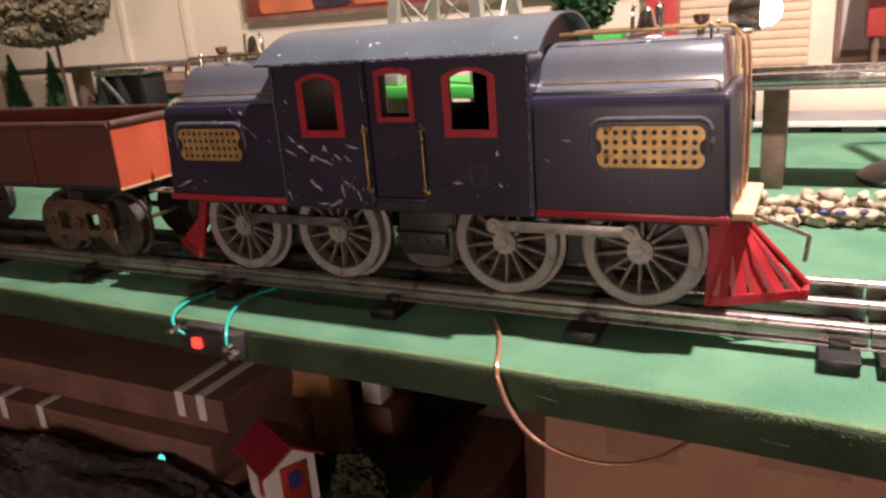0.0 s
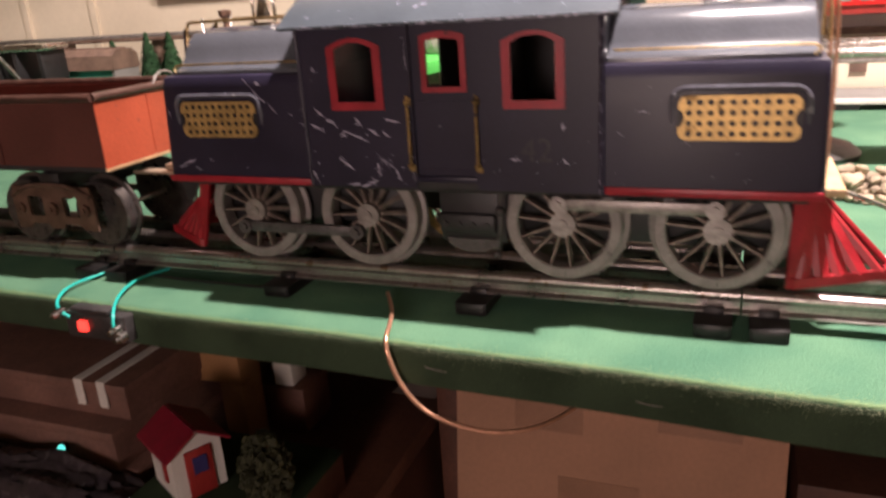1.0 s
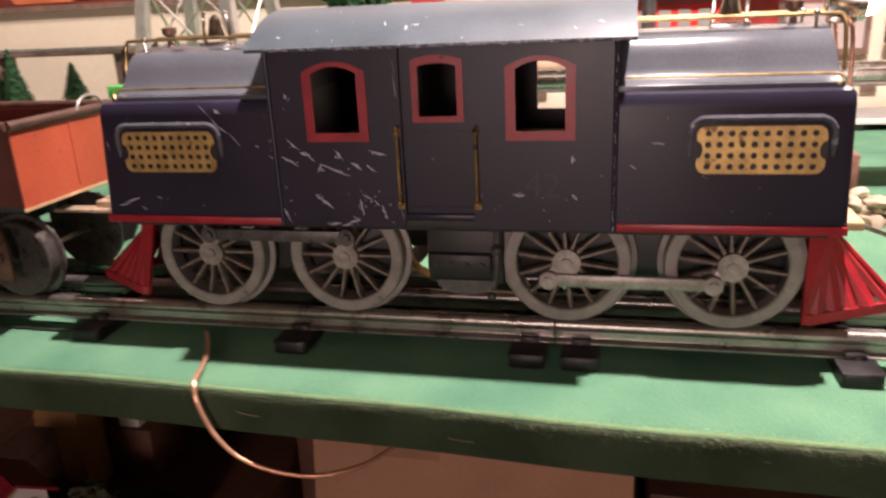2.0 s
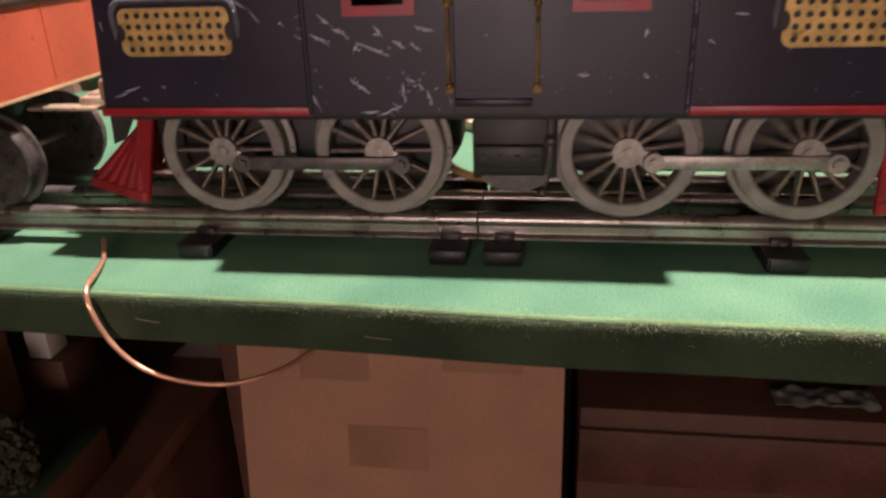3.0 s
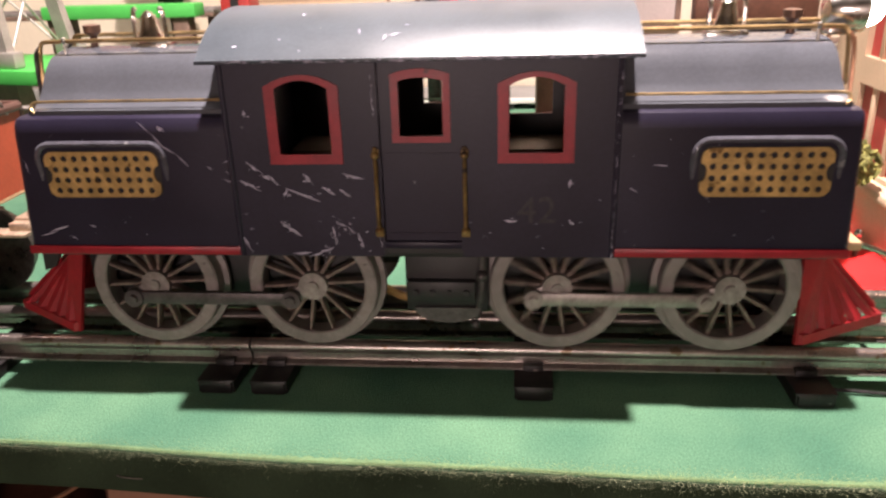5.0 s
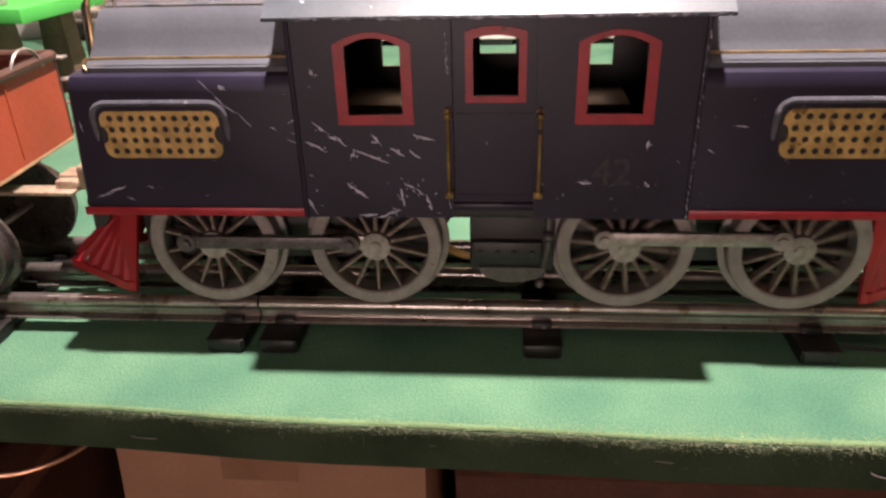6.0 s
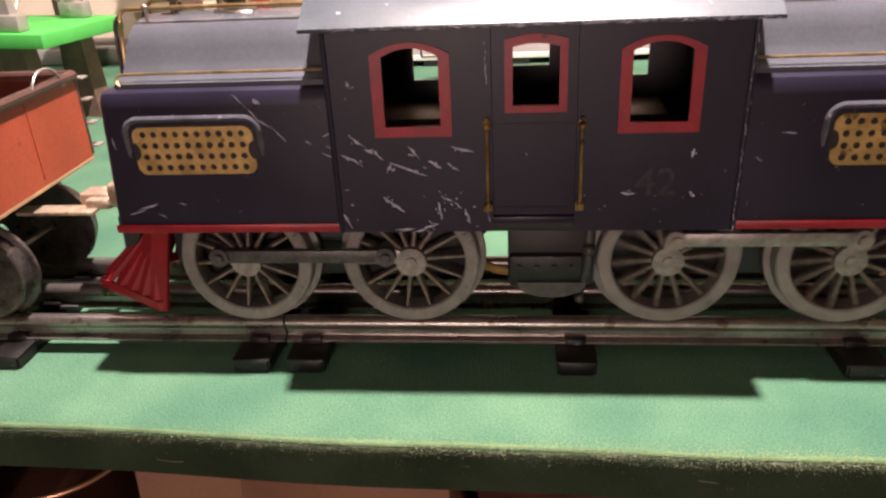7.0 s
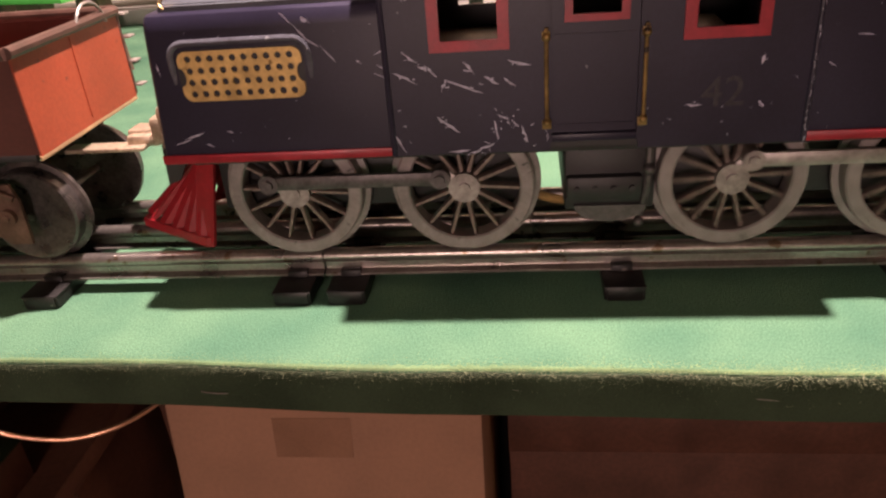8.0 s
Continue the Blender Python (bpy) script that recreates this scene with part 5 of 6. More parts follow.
    part("frame", box(B(), -0.030, 0.080, -0.010, 0.010, 0.010, 0.026, 0.001), BLACK, eng)
    for x in (-0.018, 0.008, 0.036, 0.062):
        part("wheel", rod(B(), (x, -0.014, 0.0125), (x, 0.014, 0.0125), 0.0120, 18), BLACK, eng)

    # conical trees
    for x, y, h in ((-0.690, 0.568, 0.112), (-0.625, 0.570, 0.122), (-0.580, 0.566, 0.122), (-1.155, 0.56, 0.150), (-1.045, 0.56, 0.150), (-0.93, 0.565, 0.12), (-0.84, 0.57, 0.115), (-0.49, 0.575, 0.10)):
        t = thing("fir_tree", "dark green conical bottle-brush fir", "tree", "firs along the wall", at=(x, y, 0))
        part("trunk", rod(B(), (0, 0, 0), (0, 0, h * 0.3), 0.003, 8), BARK, t)
        cr = B()
        for _ in range(1300):
            u = rng.random() ** 0.7
            z = 0.012 + (h - 0.012) * (1 - u)
            r = 0.038 * u
            a = rng.uniform(0, 6.283)
            l = rng.uniform(0.006, 0.010) * (0.4 + u)
            p = Vector((r * 0.55 * math.cos(a), r * 0.55 * math.sin(a), z))
            q = Vector(((r * 0.55 + l) * math.cos(a + rng.uniform(-.3, .3)), (r * 0.55 + l) * math.sin(a), z - 0.003))
            w = Vector((-math.sin(a), math.cos(a), 0.4)) * 0.0016
            cr.faces.new([cr.verts.new(v) for v in (p - w, p + w, q + w * 0.5, q - w * 0.5)])
        lathe(cr, [(0.027, 0.012), (0.0006, h - 0.004)], 14)
        part("crown", cr, LEAF_DARK, t)
    big = thing("broad_tree", "broad dry olive-brown model tree behind the train", "tree", at=(-0.965, 0.52, 0))
    part("trunk", rod(B(), (0, 0, 0), (0, 0, 0.16), 0.0045, 8, 0.003), BARK, big)
    part("crown", clumps(rng, [((-0.07, 0, 0.215), (0.11, 0.05, 0.045), 1700), ((0.05, 0, 0.220), (0.075, 0.05, 0.045), 1500), ((-0.03, 0, 0.178), (0.10, 0.05, 0.020), 900), ((0.0, 0, 0.265), (0.1, 0.05, 0.04), 1200), ((0.075, 0, 0.185), (0.03, 0.03, 0.016), 300)], 0.0062), LEAF_DRY, big)
    bush = thing("broad_tree", "dark green model tree behind the tower", "tree", at=(-0.085, 0.62, 0))
    part("trunk", rod(B(), (0, 0, 0), (0, 0, 0.14), 0.006, 8, 0.004), BARK, bush)
    part("crown", clumps(rng, [((0, 0, 0.19), (0.045, 0.04, 0.07), 1500)], 0.0055), LEAF_DARK, bush)

    # model boxcar and crane wagon behind
    bc = thing("model_boxcar", "green model boxcar with a brown roof on the back line", "toy train car", at=(-0.685, 0.49, 0))
    part("body", box(B(), -0.11, 0.085, -0.022, 0.022, 0.035, 0.078, 0.001), DARK_GREEN, bc)
    part("roof", prism(B(), [(-0.026, 0.077), (0.026, 0.077), (0.024, 0.096), (0.014, 0.104), (-0.014, 0.104), (-0.024, 0.096)], -0.115, 0.090), PIER, bc, "brown boxcar roof")
    part("ridge", box(B(), -0.115, 0.090, -0.004, 0.004, 0.1035, 0.106, 0.0006), PIER, bc)
    part("corner_post", box(B(), 0.083, 0.089, -0.0235, 0.0235, 0.035, 0.077, 0.0006), GREY, bc)
    for x in (-0.08, -0.05, 0.035, 0.065):
        part("wheel", rod(B(), (x, -0.021, 0.0170), (x, 0.021, 0.0170), 0.0165, 18), BLACK, bc)
    part("underframe", box(B(), -0.105, 0.08, -0.018, 0.018, 0.026, 0.036, 0.001), BLACK, bc)
    cr = thing("crane_wagon", "dark silver model wagon with a flat top", "toy train car", at=(-0.685, 0.42, 0))
    part("roof", box(B(), -0.060, 0.042, -0.022, 0.022, 0.110, 0.119, 0.002), NICKEL, cr)
    for x in (-0.05, -0.015, 0.03):
        part("post", box(B(), x - 0.004, x + 0.004, -0.02, 0.02, 0.03, 0.110, 0.001), BLACK, cr)
    part("strut", rod(B(), (-0.045, -0.021, 0.108), (0.0, -0.021, 0.06), 0.003, 8), NICKEL, cr)
    part("bed", box(B(), -0.058, 0.038, -0.022, 0.022, 0.024, 0.034, 0.001), BLACK, cr)
    for x in (-0.045, 0.025):
        part("wheel", rod(B(), (x, -0.021, 0.013), (x, 0.021, 0.013), 0.0125, 18), BLACK, cr)

    # red station behind the hood
    st = thing("red_station", "red model station with a pale sign board on the elevated level", "model building", at=(0.285, 0.668, -0.030))
    for x in (-0.040, 0.13):
        for y in (-0.014, 0.044):
            part("stilt", rod(B(), (x, y, 0.030), (x, y, 0.127), 0.004, 10), PIER, st)
    part("wall", box(B(), -0.050, 0.14, -0.02, 0.05, 0.125, 0.178, 0.001), ROSE, st)
    part("roof", prism(B(), [(-0.035, 0.176), (0.065, 0.176), (0.015, 0.225)], -0.060, 0.155), material("dark_red_roof", (0.25, 0.03, 0.028), 0.5, vary=0.2, scale=40), st)
    part("sign", box(B(), -0.03, 0.075, -0.0235, -0.0205, 0.135, 0.168, 0.0005), SLAB, st, "red sign board with dark unreadable letters")
    for k in range(4):
        part("letter_bar", box(B(), -0.02 + 0.023 * k, -0.006 + 0.023 * k, -0.0245, -0.0234, 0.140, 0.163), GREY, st)
    dock = thing("red_kiosk", "small red model kiosk beside the tower", "model building", at=(0.020, 0.56, 0))
    part("wall", box(B(), -0.015, 0.018, -0.015, 0.02, 0.0, 0.165, 0.001), ROSE, dock)
    part("door", box(B(), -0.003, 0.006, -0.0162, -0.0148, 0.11, 0.15), BLACK, dock)
    cre = thing("siding_building", "cream clapboard model building against the wall", "model building", at=(0.085, 0.66, 0))
    part("wall", box(B(), -0.09, 0.09, 0.0, 0.03, 0.02, 0.26), CREAM, cre)
    for k in range(22):
        part("clapboard", box(B(), -0.09, 0.09, -0.0008, 0.0002, 0.024 + 0.0105 * k, 0.0335 + 0.0105 * k, 0.0006), CREAM, cre)

    # low wall of pebbles
    wallstones = thing("pebble_wall", "low heaped wall of pale pebbles on the felt", "stone wall", at=(0, 0, 0))
    meshes = []
    for k in range(7):
        bm = B()
        bmesh.ops.create_icosphere(bm, subdivisions=2, radius=1)
        for v in bm.verts:
            v.co *= 1 + 0.35 * noise.noise(v.co * 1.1 + Vector((k * 7, 0, 0)))
            v.co.z *= 0.72
        meshes.append(finish(bm, "pebble", STONE))
    for k in range(300):
        lay = rng.choice((0, 0, 0, 1, 1, 1, 2, 2, 3))
        x = rng.uniform(0.155, 0.50)
        sp = new("pebble", rng.choice(meshes))
        sp.parent = wallstones
        s = rng.uniform(0.0034, 0.0060)
        sp.matrix_basis = pose(x, 0.190 + 0.03 * (x - 0.17) + rng.uniform(-0.013, 0.013) * (1 - lay * 0.24), 0.0036 + lay * 0.0055, rng.uniform(-30, 30), rng.uniform(-30, 30), rng.uniform(0, 360)) @ Matrix.Diagonal((s * rng.uniform(1, 1.5), s, s, 1))
    fill = B()
    for k in range(420):
        lay = rng.choice((0, 0, 0, 0, 1, 1, 1, 2, 2))
        x, r = rng.uniform(0.14, 0.53), rng.uniform(0.0034, 0.0062)
        ball(fill, (x, 0.192 + 0.03 * (x - 0.17) + rng.uniform(-0.012, 0.012) * (1 - lay * 0.24), 0.0034 + lay * 0.0052), r, 1, (rng.uniform(0.9, 1.4), 1, 0.72))
    tagged(part("pebble_fill", fill, STONE, wallstones, "smaller pale pebbles heaped between the larger ones"), kind="stuff")
    glass = finish(ball(B(), (0, 0, 0), 1, 2), "pebble", material("blue_glass_pebble", (0.03, 0.035, 0.14), 0.25, vary=0.2, scale=90))
    for k in range(5):
        sp = new("pebble", glass)
        sp.parent = wallstones
        x = 0.185 + 0.0125 * k + rng.uniform(-0.002, 0.002)
        sp.matrix_basis = pose(x, 0.1745 + 0.03 * (x - 0.17), 0.0125 + rng.uniform(-0.001, 0.001), 0, 0, rng.uniform(0, 180)) @ Matrix.Diagonal((0.0040, 0.0026, 0.0018, 1))
    post = thing("street_lamp", "black model street lamp on a broad round foot", "street lamp", at=(0.266, 0.330, 0))
    part("foot", lathe(B(), [(0.042, 0.0), (0.043, 0.004), (0.036, 0.010), (0.016, 0.016), (0.010, 0.026), (0.0065, 0.040)], 28), ROD_DARK, post)
    part("pole", rod(B(), (0, 0, 0.038), (0, 0, 0.30), 0.0062, 14, 0.0050), ROD_DARK, post)
    part("arm", tube(B(), [(0, 0, 0.29), (0, 0, 0.32), (0.02, 0, 0.335), (0.045, 0, 0.325)], 0.003, 8), ROD_DARK, post)
    part("shade", lathe(B(), [(0.003, 0.02), (0.010, 0.014), (0.016, 0.0), (0.014, 0.0)], 18, (0.045, 0, 0.30)), ROD_DARK, post)
    fr = plate(B(), rounded(-0.026, 0.010, 0.056, 0.088, 0.002), [rounded(-0.0245, 0.0085, 0.0575, 0.0865, 0.0016)[::-1]], -0.0085, 0.0012)
    part("sign_frame", fr, GREY, post, "thin square sign frame")
    wag = thing("brown_wagon", "brown model wagon behind the pebble wall", "toy train car", at=(0.35, 0.245, 0))
    part("body", box(B(), -0.03, 0.06, -0.018, 0.018, 0.012, 0.040, 0.001), WOOD, wag)
    for x in (-0.018, 0.045):
        part("wheel", rod(B(), (x, -0.017, 0.0085), (x, 0.017, 0.0085), 0.008, 14), BLACK, wag)

    # pale framed picture further along the wall
    pic = thing("wall_picture", "pale grey-pink picture in a thin brown frame on the wall", "picture", at=(0.204, 0.7195, 0))
    part("frame", plate(B(), rect(0.0, 0.34, 0.068, 0.46), [rect(0.006, 0.334, 0.076, 0.452)[::-1]], -0.009, 0.0085), PIER, pic)
    part("sheet", box(B(), 0.006, 0.334, -0.004, -0.001, 0.076, 0.452), material("pale_print", (0.46, 0.39, 0.37), 0.5, vary=0.15, scale=9), pic)
    part("patch", plate(B(), rect(0.12, 0.30, 0.133, 0.34), [], -0.0052, 0.001), material("dull_rose_print", (0.30, 0.10, 0.09), 0.5, vary=0.3, scale=20), pic)

    # framed poster on the wall
    po = thing("wall_poster", "framed orange and red picture on the cream wall", "picture", at=(-0.45, 0.7195, -0.007))
    part("frame", plate(B(), rect(-0.27, 0.44, 0.176, 0.50), [rect(-0.262, 0.432, 0.184, 0.492)[::-1]], -0.010, 0.0095), PIER, po)
    part("sheet", box(B(), -0.262, 0.432, -0.004, -0.001, 0.184, 0.492), material("poster_red_brown", (0.2, 0.045, 0.03), 0.5, vary=0.4, scale=9), po)
    orange = material("poster_orange", (0.55, 0.16, 0.07), 0.5, vary=0.3, scale=14)
    dark = material("poster_dark", (0.05, 0.035, 0.05), 0.5, vary=0.4, scale=14)
    pale = material("poster_pale", (0.5, 0.4, 0.36), 0.5, vary=0.3, scale=20)
    for x0, x1, z0, z1, m in ((-0.235, -0.12, 0.188, 0.215, orange), (-0.225, -0.14, 0.212, 0.33, dark), (-0.125, -0.05, 0.19, 0.35, dark), (-0.045, 0.11, 0.19, 0.230, orange), (0.0, 0.07, 0.226, 0.30, pale), (0.115, 0.165, 0.19, 0.33, dark), (0.18, 0.27, 0.19, 0.25, orange), (0.29, 0.40, 0.19, 0.24, orange), (0.30, 0.36, 0.23, 0.33, dark)):
        part("patch", plate(B(), rounded(x0, x1, z0, z1, 0.010), [], -0.0052 - 0.0004 * (m is dark), 0.001), m, po)


# ---- what stands below the table ----
def build_below():
    rng = random.Random(21)
    sh = thing("storage_shelf", "dark wooden storage shelf under the layout", "shelf", at=(0, 0, -0.233))
    part("board", box(B(), -1.6, -0.045, -0.03, 0.50, -0.018, 0.0, 0.002), WOOD_DARK, sh)
    part("bracket", box(B(), -0.075, -0.055, 0.10, 0.45, -0.667, -0.018), WOOD_DARK, sh)
    part("bracket", box(B(), -1.55, -1.53, 0.10, 0.45, -0.667, -0.018), WOOD_DARK, sh)
    # Added black sheet stands for the darkness behind the shelf.
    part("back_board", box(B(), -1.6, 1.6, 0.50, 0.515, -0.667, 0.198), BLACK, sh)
    # banded wooden boxes
    for y0, y1, x0, x1, z0, z1, bands in ((0.020, 0.21, -0.95, -0.216, -0.225, -0.187, ()), (0.012, 0.20, -0.85, -0.226, -0.187, -0.150, (-0.490, -0.435)), (0.030, 0.21, -0.90, -0.222, -0.150, -0.118, (-0.272, -0.2485)), (0.120, 0.22, -0.95, -0.250, -0.118, -0.090, (-0.500, -0.470))):
        b = thing("flat_wooden_box", "flat brown grooved wooden box with white bands, stacked on the shelf", "box", "stacked boxes", at=(-0.006, 0, -0.008))
        part("body", box(B(), x0, x1, y0, y1, z0 + 0.0005, z1, 0.0012), WOOD, b)
        part("lid_board", box(B(), x0 - 0.002, x1 + 0.002, y0 - 0.002, y1, z1 - 0.009, z1 - 0.0002, 0.0008), WOOD, b)
        for x in bands:
            bd = B()
            box(bd, x, x + 0.0085, y0 - 0.0024, y1, z1 + 0.0003, z1 + 0.0016, 0.0003)
            box(bd, x, x + 0.0085, y0 - 0.0026, y0 - 0.0012, z1 - 0.022, z1 + 0.0014, 0.0003)
            part("band", bd, WHITE, b, "white band")
    # little red-roofed house
    h = thing("little_house", "little white toy house with a dark red roof and red door", "toy house", at=(-0.170, 0.022, -0.1975), turn=62)
    w, d, e, p = 0.0195, 0.022, 0.0425, 0.0575
    wall = B()
    prism(wall, [(-w, 0.001), (w, 0.001), (w, e), (0, p - 0.004), (-w, e)], -d, d)
    for v in wall.verts:
        v.co = Vector((v.co.y, v.co.x, v.co.z))
    bmesh.ops.recalc_face_normals(wall, faces=wall.faces)
    part("wall", wall, WHITE, h)
    for s in (-1, 1):
        rf = B()
        vs = [rf.verts.new(q) for q in ((s * 0.001, -d - 0.006, p), (s * (w + 0.006), -d - 0.006, e - 0.001), (s * (w + 0.006), d + 0.006, e - 0.001), (s * 0.001, d + 0.006, p))]
        vs += [rf.verts.new((v.co.x, v.co.y, v.co.z - 0.0025)) for v in vs]
        for f in ((0, 1, 2, 3), (4, 7, 6, 5), (0, 4, 5, 1), (3, 2, 6, 7), (1, 5, 6, 2), (0, 3, 7, 4)):
            rf.faces.new([vs[i] for i in f])
        bmesh.ops.recalc_face_normals(rf, faces=rf.faces)
        part("roof", rf, material("dark_red_shingle", (0.27, 0.012, 0.03), 0.5, vary=0.2, scale=70), h, "dark red roof")
    door = part("door", box(B(), -0.010, 0.011, -d - 0.0022, -d - 0.0002, 0.001, 0.040, 0.0006), ROSE, h, "dark red door with a blue pane")
    part("pane", box(B(), -0.005, 0.006, -d - 0.003, -d - 0.0021, 0.020, 0.034), material("blue_pane", (0.05, 0.045, 0.16), 0.3), door)
    part("trim", box(B(), -w - 0.0016, -w - 0.0002, -0.010, -0.004, 0.014, 0.040), ROSE, h)
    stand = thing("green_mat_stand", "low stand under a dark green mat, carrying the toy house", "stand", at=(-0.138, 0.040, -0.233))
    part("block", box(B(), -0.066, 0.064, -0.055, 0.050, 0.0005, 0.0335, 0.001), WOOD_DARK, stand)
    part("mat", box(B(), -0.067, 0.065, -0.056, 0.051, 0.0336, 0.0354, 0.0006), FELT_SIDE, stand, "dark green mat")
    # bits beside it
    b2 = thing("olive_bush", "faded olive model bush beside the toy house", "bush", at=(-0.092, 0.014, -0.1975))
    part("foliage", clumps(rng, [((0, 0, 0.031), (0.019, 0.017, 0.030), 900)], 0.0035), material("dark_olive_foliage", (0.045, 0.048, 0.02), 0.9, vary=0.4, scale=200), b2)
    part("stem", rod(B(), (0, 0, 0.0), (0, 0, 0.03), 0.003, 8), BARK, b2)
    yb = thing("tan_wooden_block", "tan wooden block standing behind the boxes", "block", at=(-0.238, 0.13, -0.233))
    bl = B()
    box(bl, -0.05, 0.05, -0.01, 0.02, 0.063, 0.100, 0.001)
    box(bl, 0.026, 0.05, -0.01, 0.02, 0.0, 0.063, 0.001)
    box(bl, -0.05, -0.026, -0.01, 0.02, 0.0, 0.063, 0.001)
    part("body", bl, material("tan_wood", (0.30, 0.15, 0.055), 0.6, vary=0.25, scale=30), yb)
    wb = thing("white_carton", "small white carton on a dark box", "carton", at=(-0.172, 0.17, -0.233))
    part("body", box(B(), -0.008, 0.012, -0.012, 0.012, 0.045, 0.070, 0.001), WHITE, wb)
    part("lower_box", box(B(), -0.024, 0.024, -0.016, 0.03, 0.0, 0.045, 0.001), WOOD_DARK, wb)
    bag = thing("plastic_bag", "crumpled black plastic bag lying on the shelf", "bag", at=(-0.36, -0.01, -0.233))
    bm = B()
    bmesh.ops.create_icosphere(bm, subdivisions=5, radius=1)
    for v in bm.verts:
        f = 1 + 0.30 * noise.noise(v.co * 2.1) + 0.16 * abs(noise.noise(v.co * 5)) + 0.08 * abs(noise.noise(v.co * 11))
        v.co = Vector((v.co.x * 0.17 * f, v.co.y * 0.030 * f, max(v.co.z, -0.3) * 0.042 * f + 0.014))
    part("skin", bm, BAG, bag)
    led = thing("teal_indicator", "tiny glowing teal indicator lamp stuck on a box", "indicator lamp", at=(-0.285, 0.0110, -0.1790))
    part("holder", rod(B(), (0, 0.0004, 0), (0, -0.0030, 0), 0.0044, 14), BLACK, led)
    part("lens", ball(B(), (0, -0.0030, 0), 0.0036, 2), LED_TEAL, led)
    # carton, brace, panels on the right
    cb = thing("cardboard_carton", "plain brown cardboard carton with tape patches under the table", "carton")
    cb.matrix_basis = pose(0.129, 0.080, 0.034, -8, 0, 0)
    part("body", box(B(), -0.134, 0.134, 0.0, 0.24, 0.0, 0.775, 0.002), CARDBOARD, cb)
    for x0, x1, z0, z1 in ((-0.080, -0.022, 0.668, 0.710), (0.038, 0.101, 0.680, 0.716), (-0.042, 0.025, 0.590, 0.628)):
        part("tape_patch", box(B(), x0, x1, -0.0006, 0.0002, z0, z1), TAPE, cb)
    part("flap", box(B(), -0.134, 0.134, -0.0025, 0.004, 0.767, 0.777, 0.001), CARDBOARD, cb)
    br = thing("table_brace", "grey-brown diagonal wooden brace under the table", "brace", at=(0, 0, 0))
    bm = B()
    box(bm, -0.25, 0.25, -0.008, 0.008, -0.016, 0.016, 0.001)
    part("bar", bm, material("grey_brown_lath", (0.075, 0.055, 0.045), 0.7, vary=0.3, scale=40), br, "", pose(-0.12, 0.25, -0.27, 0, -42, 0))
    post = thing("table_post", "dark square post under the table", "post", at=(-0.03, 0.23, -TOP))
    part("bar", box(B(), -0.012, 0.012, -0.012, 0.012, 0.0, TOP - 0.0195, 0.001), WOOD_DARK, post)
    cab = thing("brown_cabinet", "dark brown wooden cabinet front below the table", "cabinet", at=(0.62, 0.26, -TOP))
    part("body", box(B(), -0.34, 0.6, 0.0, 0.30, 0.0, 0.62, 0.002), WOOD_DARK, cab)
    part("front_rail", box(B(), -0.34, 0.6, -0.006, 0.0, 0.54, 0.60, 0.001), WOOD_DARK, cab)
    pp = thing("paper_strip", "crumpled strip of grey paper lying on the cabinet", "paper", at=(0.50, 0.29, -0.28))
    bm = B()
    bmesh.ops.create_grid(bm, x_segments=24, y_segments=6, size=1)
    for v in bm.verts:
        v.co = Vector((v.co.x * 0.045, v.co.y * 0.014, 0.004 + 0.006 * noise.noise(v.co * 3)))
    ex = bmesh.ops.extrude_face_region(bm, geom=list(bm.faces))
    for v in ex["geom"]:
        if isinstance(v, bmesh.types.BMVert):
            v.co.z += 0.0006
    bmesh.ops.recalc_face_normals(bm, faces=bm.faces)
    part("sheet", bm, GREY, pp)


build_room()
build_table()
build_track()
LOCO, LOCO_WHEELS, LOCO_RODS = build_locomotive()
GONDOLA, GONDOLA_WHEELS = build_car()
build_wires()
build_scenery()
build_below()

# ---- what moves ----
# seconds and the train's way along the track in metres
WAY = [(0, -0.0008), (0.5, 0.0331), (1, 0.0849), (1.5, 0.1356), (1.7, 0.1512), (2.8, 0.2134), (3, 0.2259), (3.5, 0.2403), (4, 0.2575), (4.5, 0.2770), (4.7, 0.2856), (5.8, 0.3197), (6, 0.3210), (6.5, 0.3227), (7, 0.3238), (7.5, 0.3254), (8, 0.3286)]
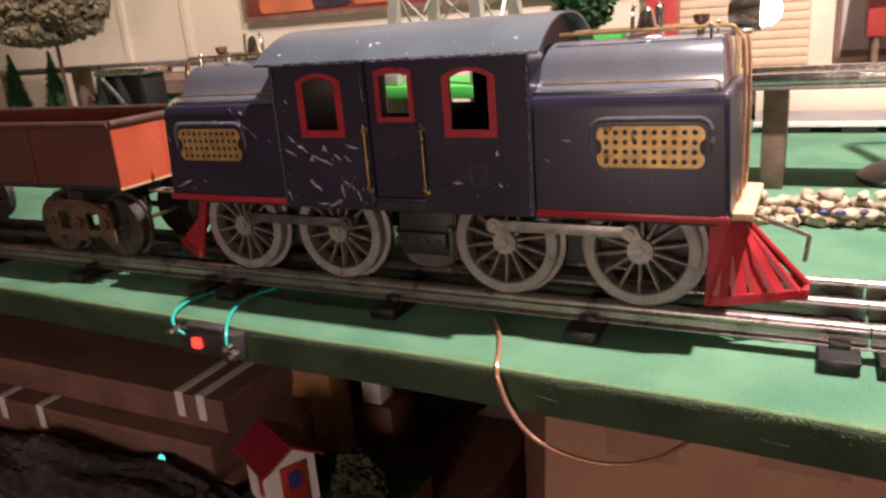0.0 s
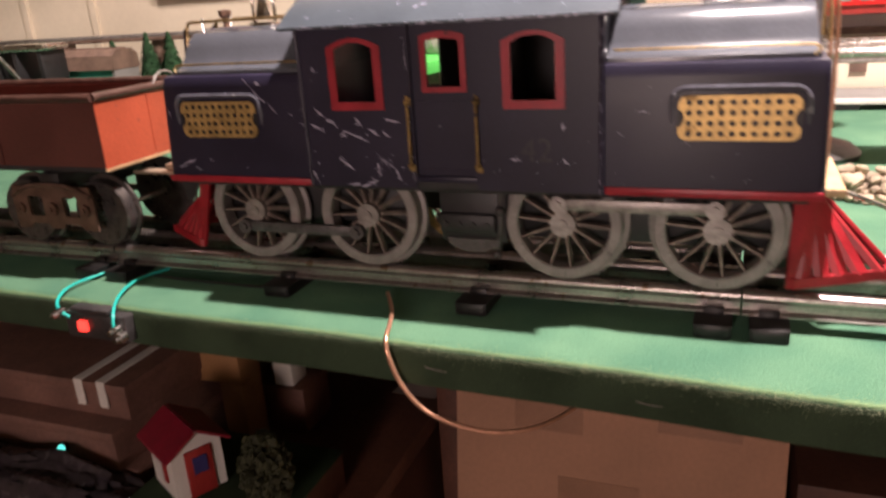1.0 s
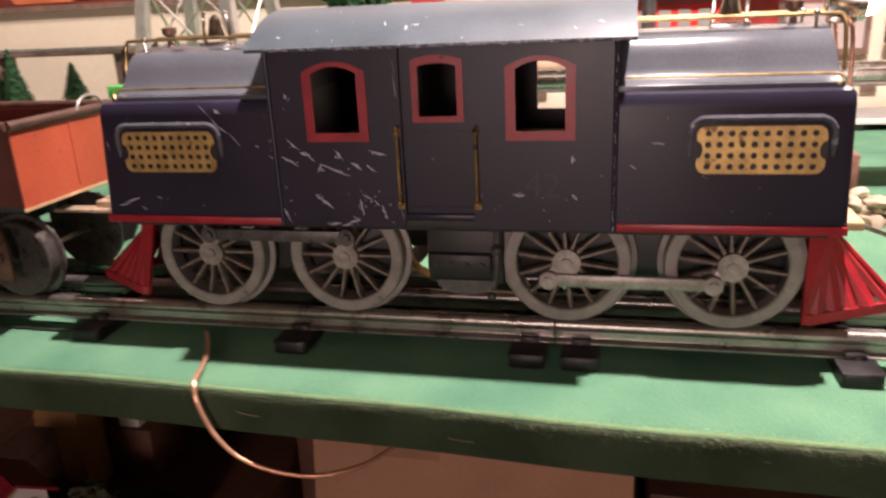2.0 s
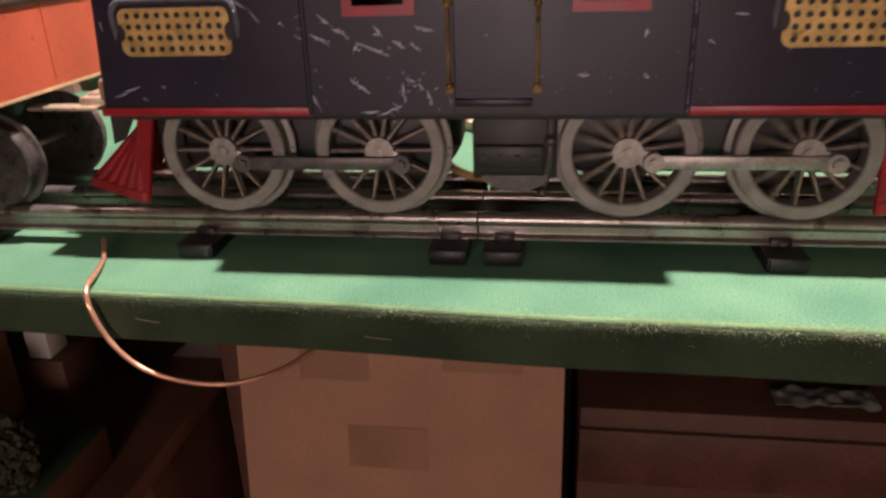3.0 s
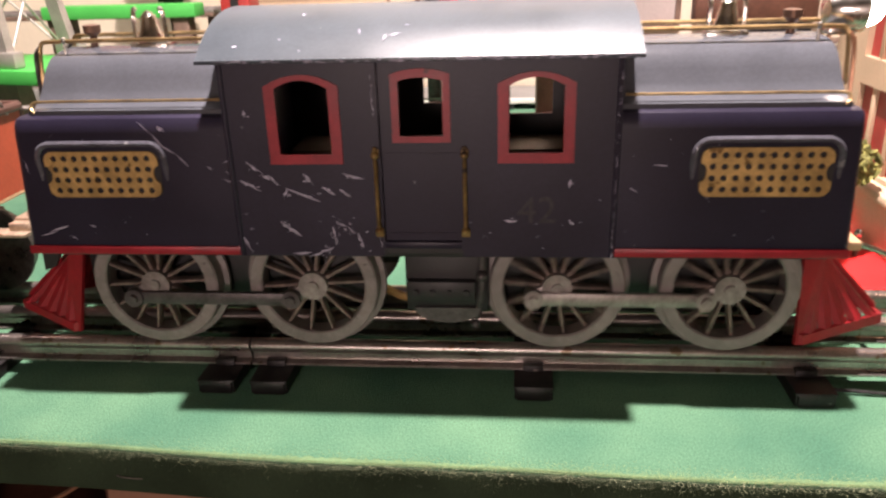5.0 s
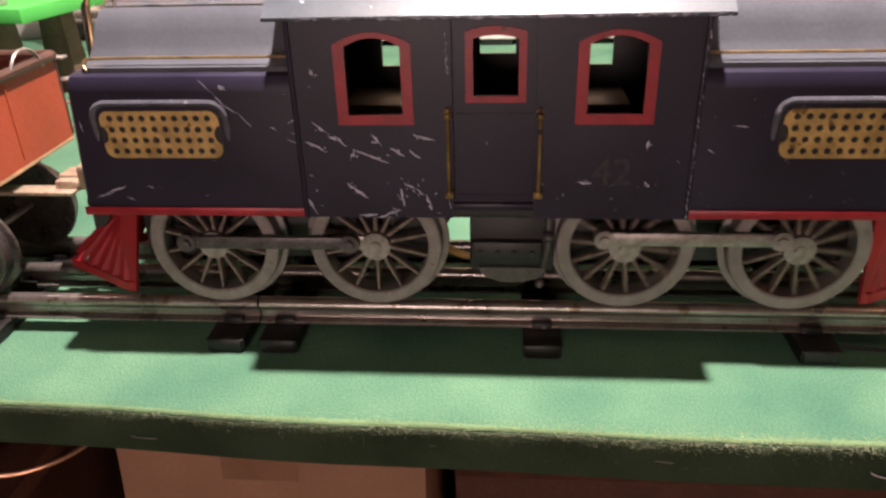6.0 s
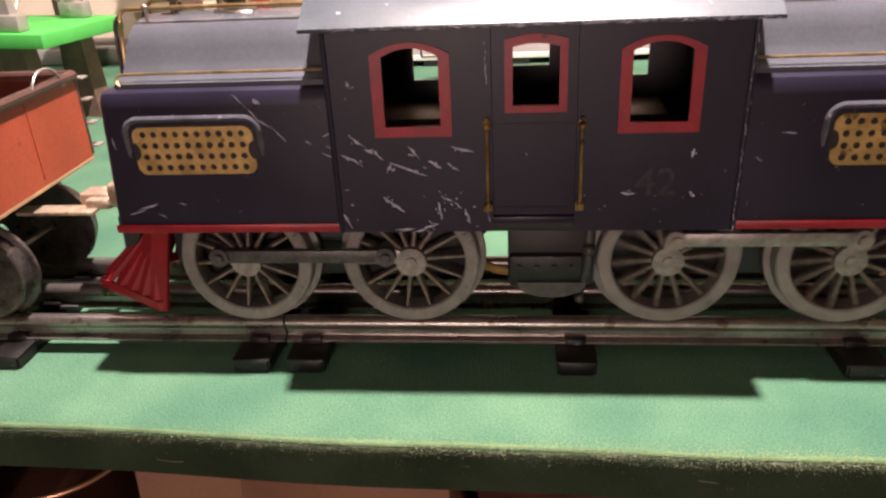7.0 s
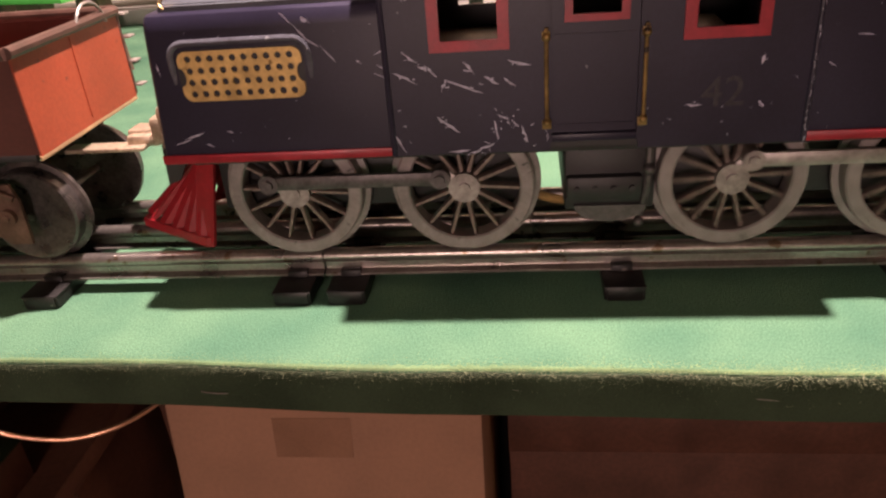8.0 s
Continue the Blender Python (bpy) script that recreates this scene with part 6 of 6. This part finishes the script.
# crank angles of the rear and of the slipping front wheels, in degrees
REAR = [(0.0, 758), (0.5, 694), (1.0, 595), (1.5, 500), (1.7, 466), (2.8, 360), (3.0, 335), (3.5, 290), (4.0, 262), (4.5, 235), (5.8, 168), (6.6, 162), (8.0, 150)]
FRONT = [(0.0, 113), (0.2, 75), (0.3, 25), (0.4, -35), (0.5, -90), (0.6, -115), (0.7, -170), (0.8, -195), (0.9, -240), (1.0, -262), (1.1, -280), (1.2, -312), (1.3, -345), (1.5, -387), (1.7, -438), (2.8, -653), (3.0, -737), (3.5, -960), (3.9, -1144), (4.2, -1272), (4.5, -1392), (5.8, -1929), (6.5, -2219), (6.6, -2261), (7.0, -2438), (8.0, -2826)]


# the car hangs back a little as the coupling takes up its play
SLACK = [(0.0, 0.2055), (1.5, 0.2095), (3.0, 0.2110), (6.0, 0.2130), (6.5, 0.2133), (7.0, 0.2175), (8.0, 0.2140)]


def at_time(table, t):
    return float(np.interp(t, [r[0] for r in table], [r[1] for r in table]))


def motions():
    steps = [k / 10 for k in range(int(CLIP * 10) + 1)]
    walk(LOCO, [(t, pose(d, 0, TOP)) for t, d in WAY])
    walk(GONDOLA, [(t, pose(d - at_time(SLACK, t), 0, TOP)) for t, d in WAY])
    for w, i, side, flip in LOCO_WHEELS:
        table = REAR if i < 2 else FRONT
        rows = []
        for t in steps:
            a = at_time(table, t)
            m = pose(WHEELS[i], side * 0.0280, AXLE_Z, 0, -a, 0)
            rows.append((t, m @ (pose(0, 0, 0) if side < 0 else pose(0, 0, 0, 180, 0, 0))))
        walk(w, rows)
    for r, pair, side in LOCO_RODS:
        rows = []
        for t in steps:
            a = radians(at_time(REAR if pair == 0 else FRONT, t))
            rows.append((t, pose(WHEELS[2 * pair] + CRANK * math.cos(a), side * 0.0346, AXLE_Z + CRANK * math.sin(a)) @ (pose(0, 0, 0) if side < 0 else Matrix.Rotation(0, 4, "Z"))))
        walk(r, rows)
    for w, x, side in GONDOLA_WHEELS:
        walk(w, [(t, pose(x, side * 0.0280, 0.0380, 0, math.degrees((at_time(WAY, t) - at_time(SLACK, t)) / 0.0205), 0) @ (pose(0, 0, 0) if side < 0 else pose(0, 0, 0, 0, 0, 180))) for t in steps])


motions()
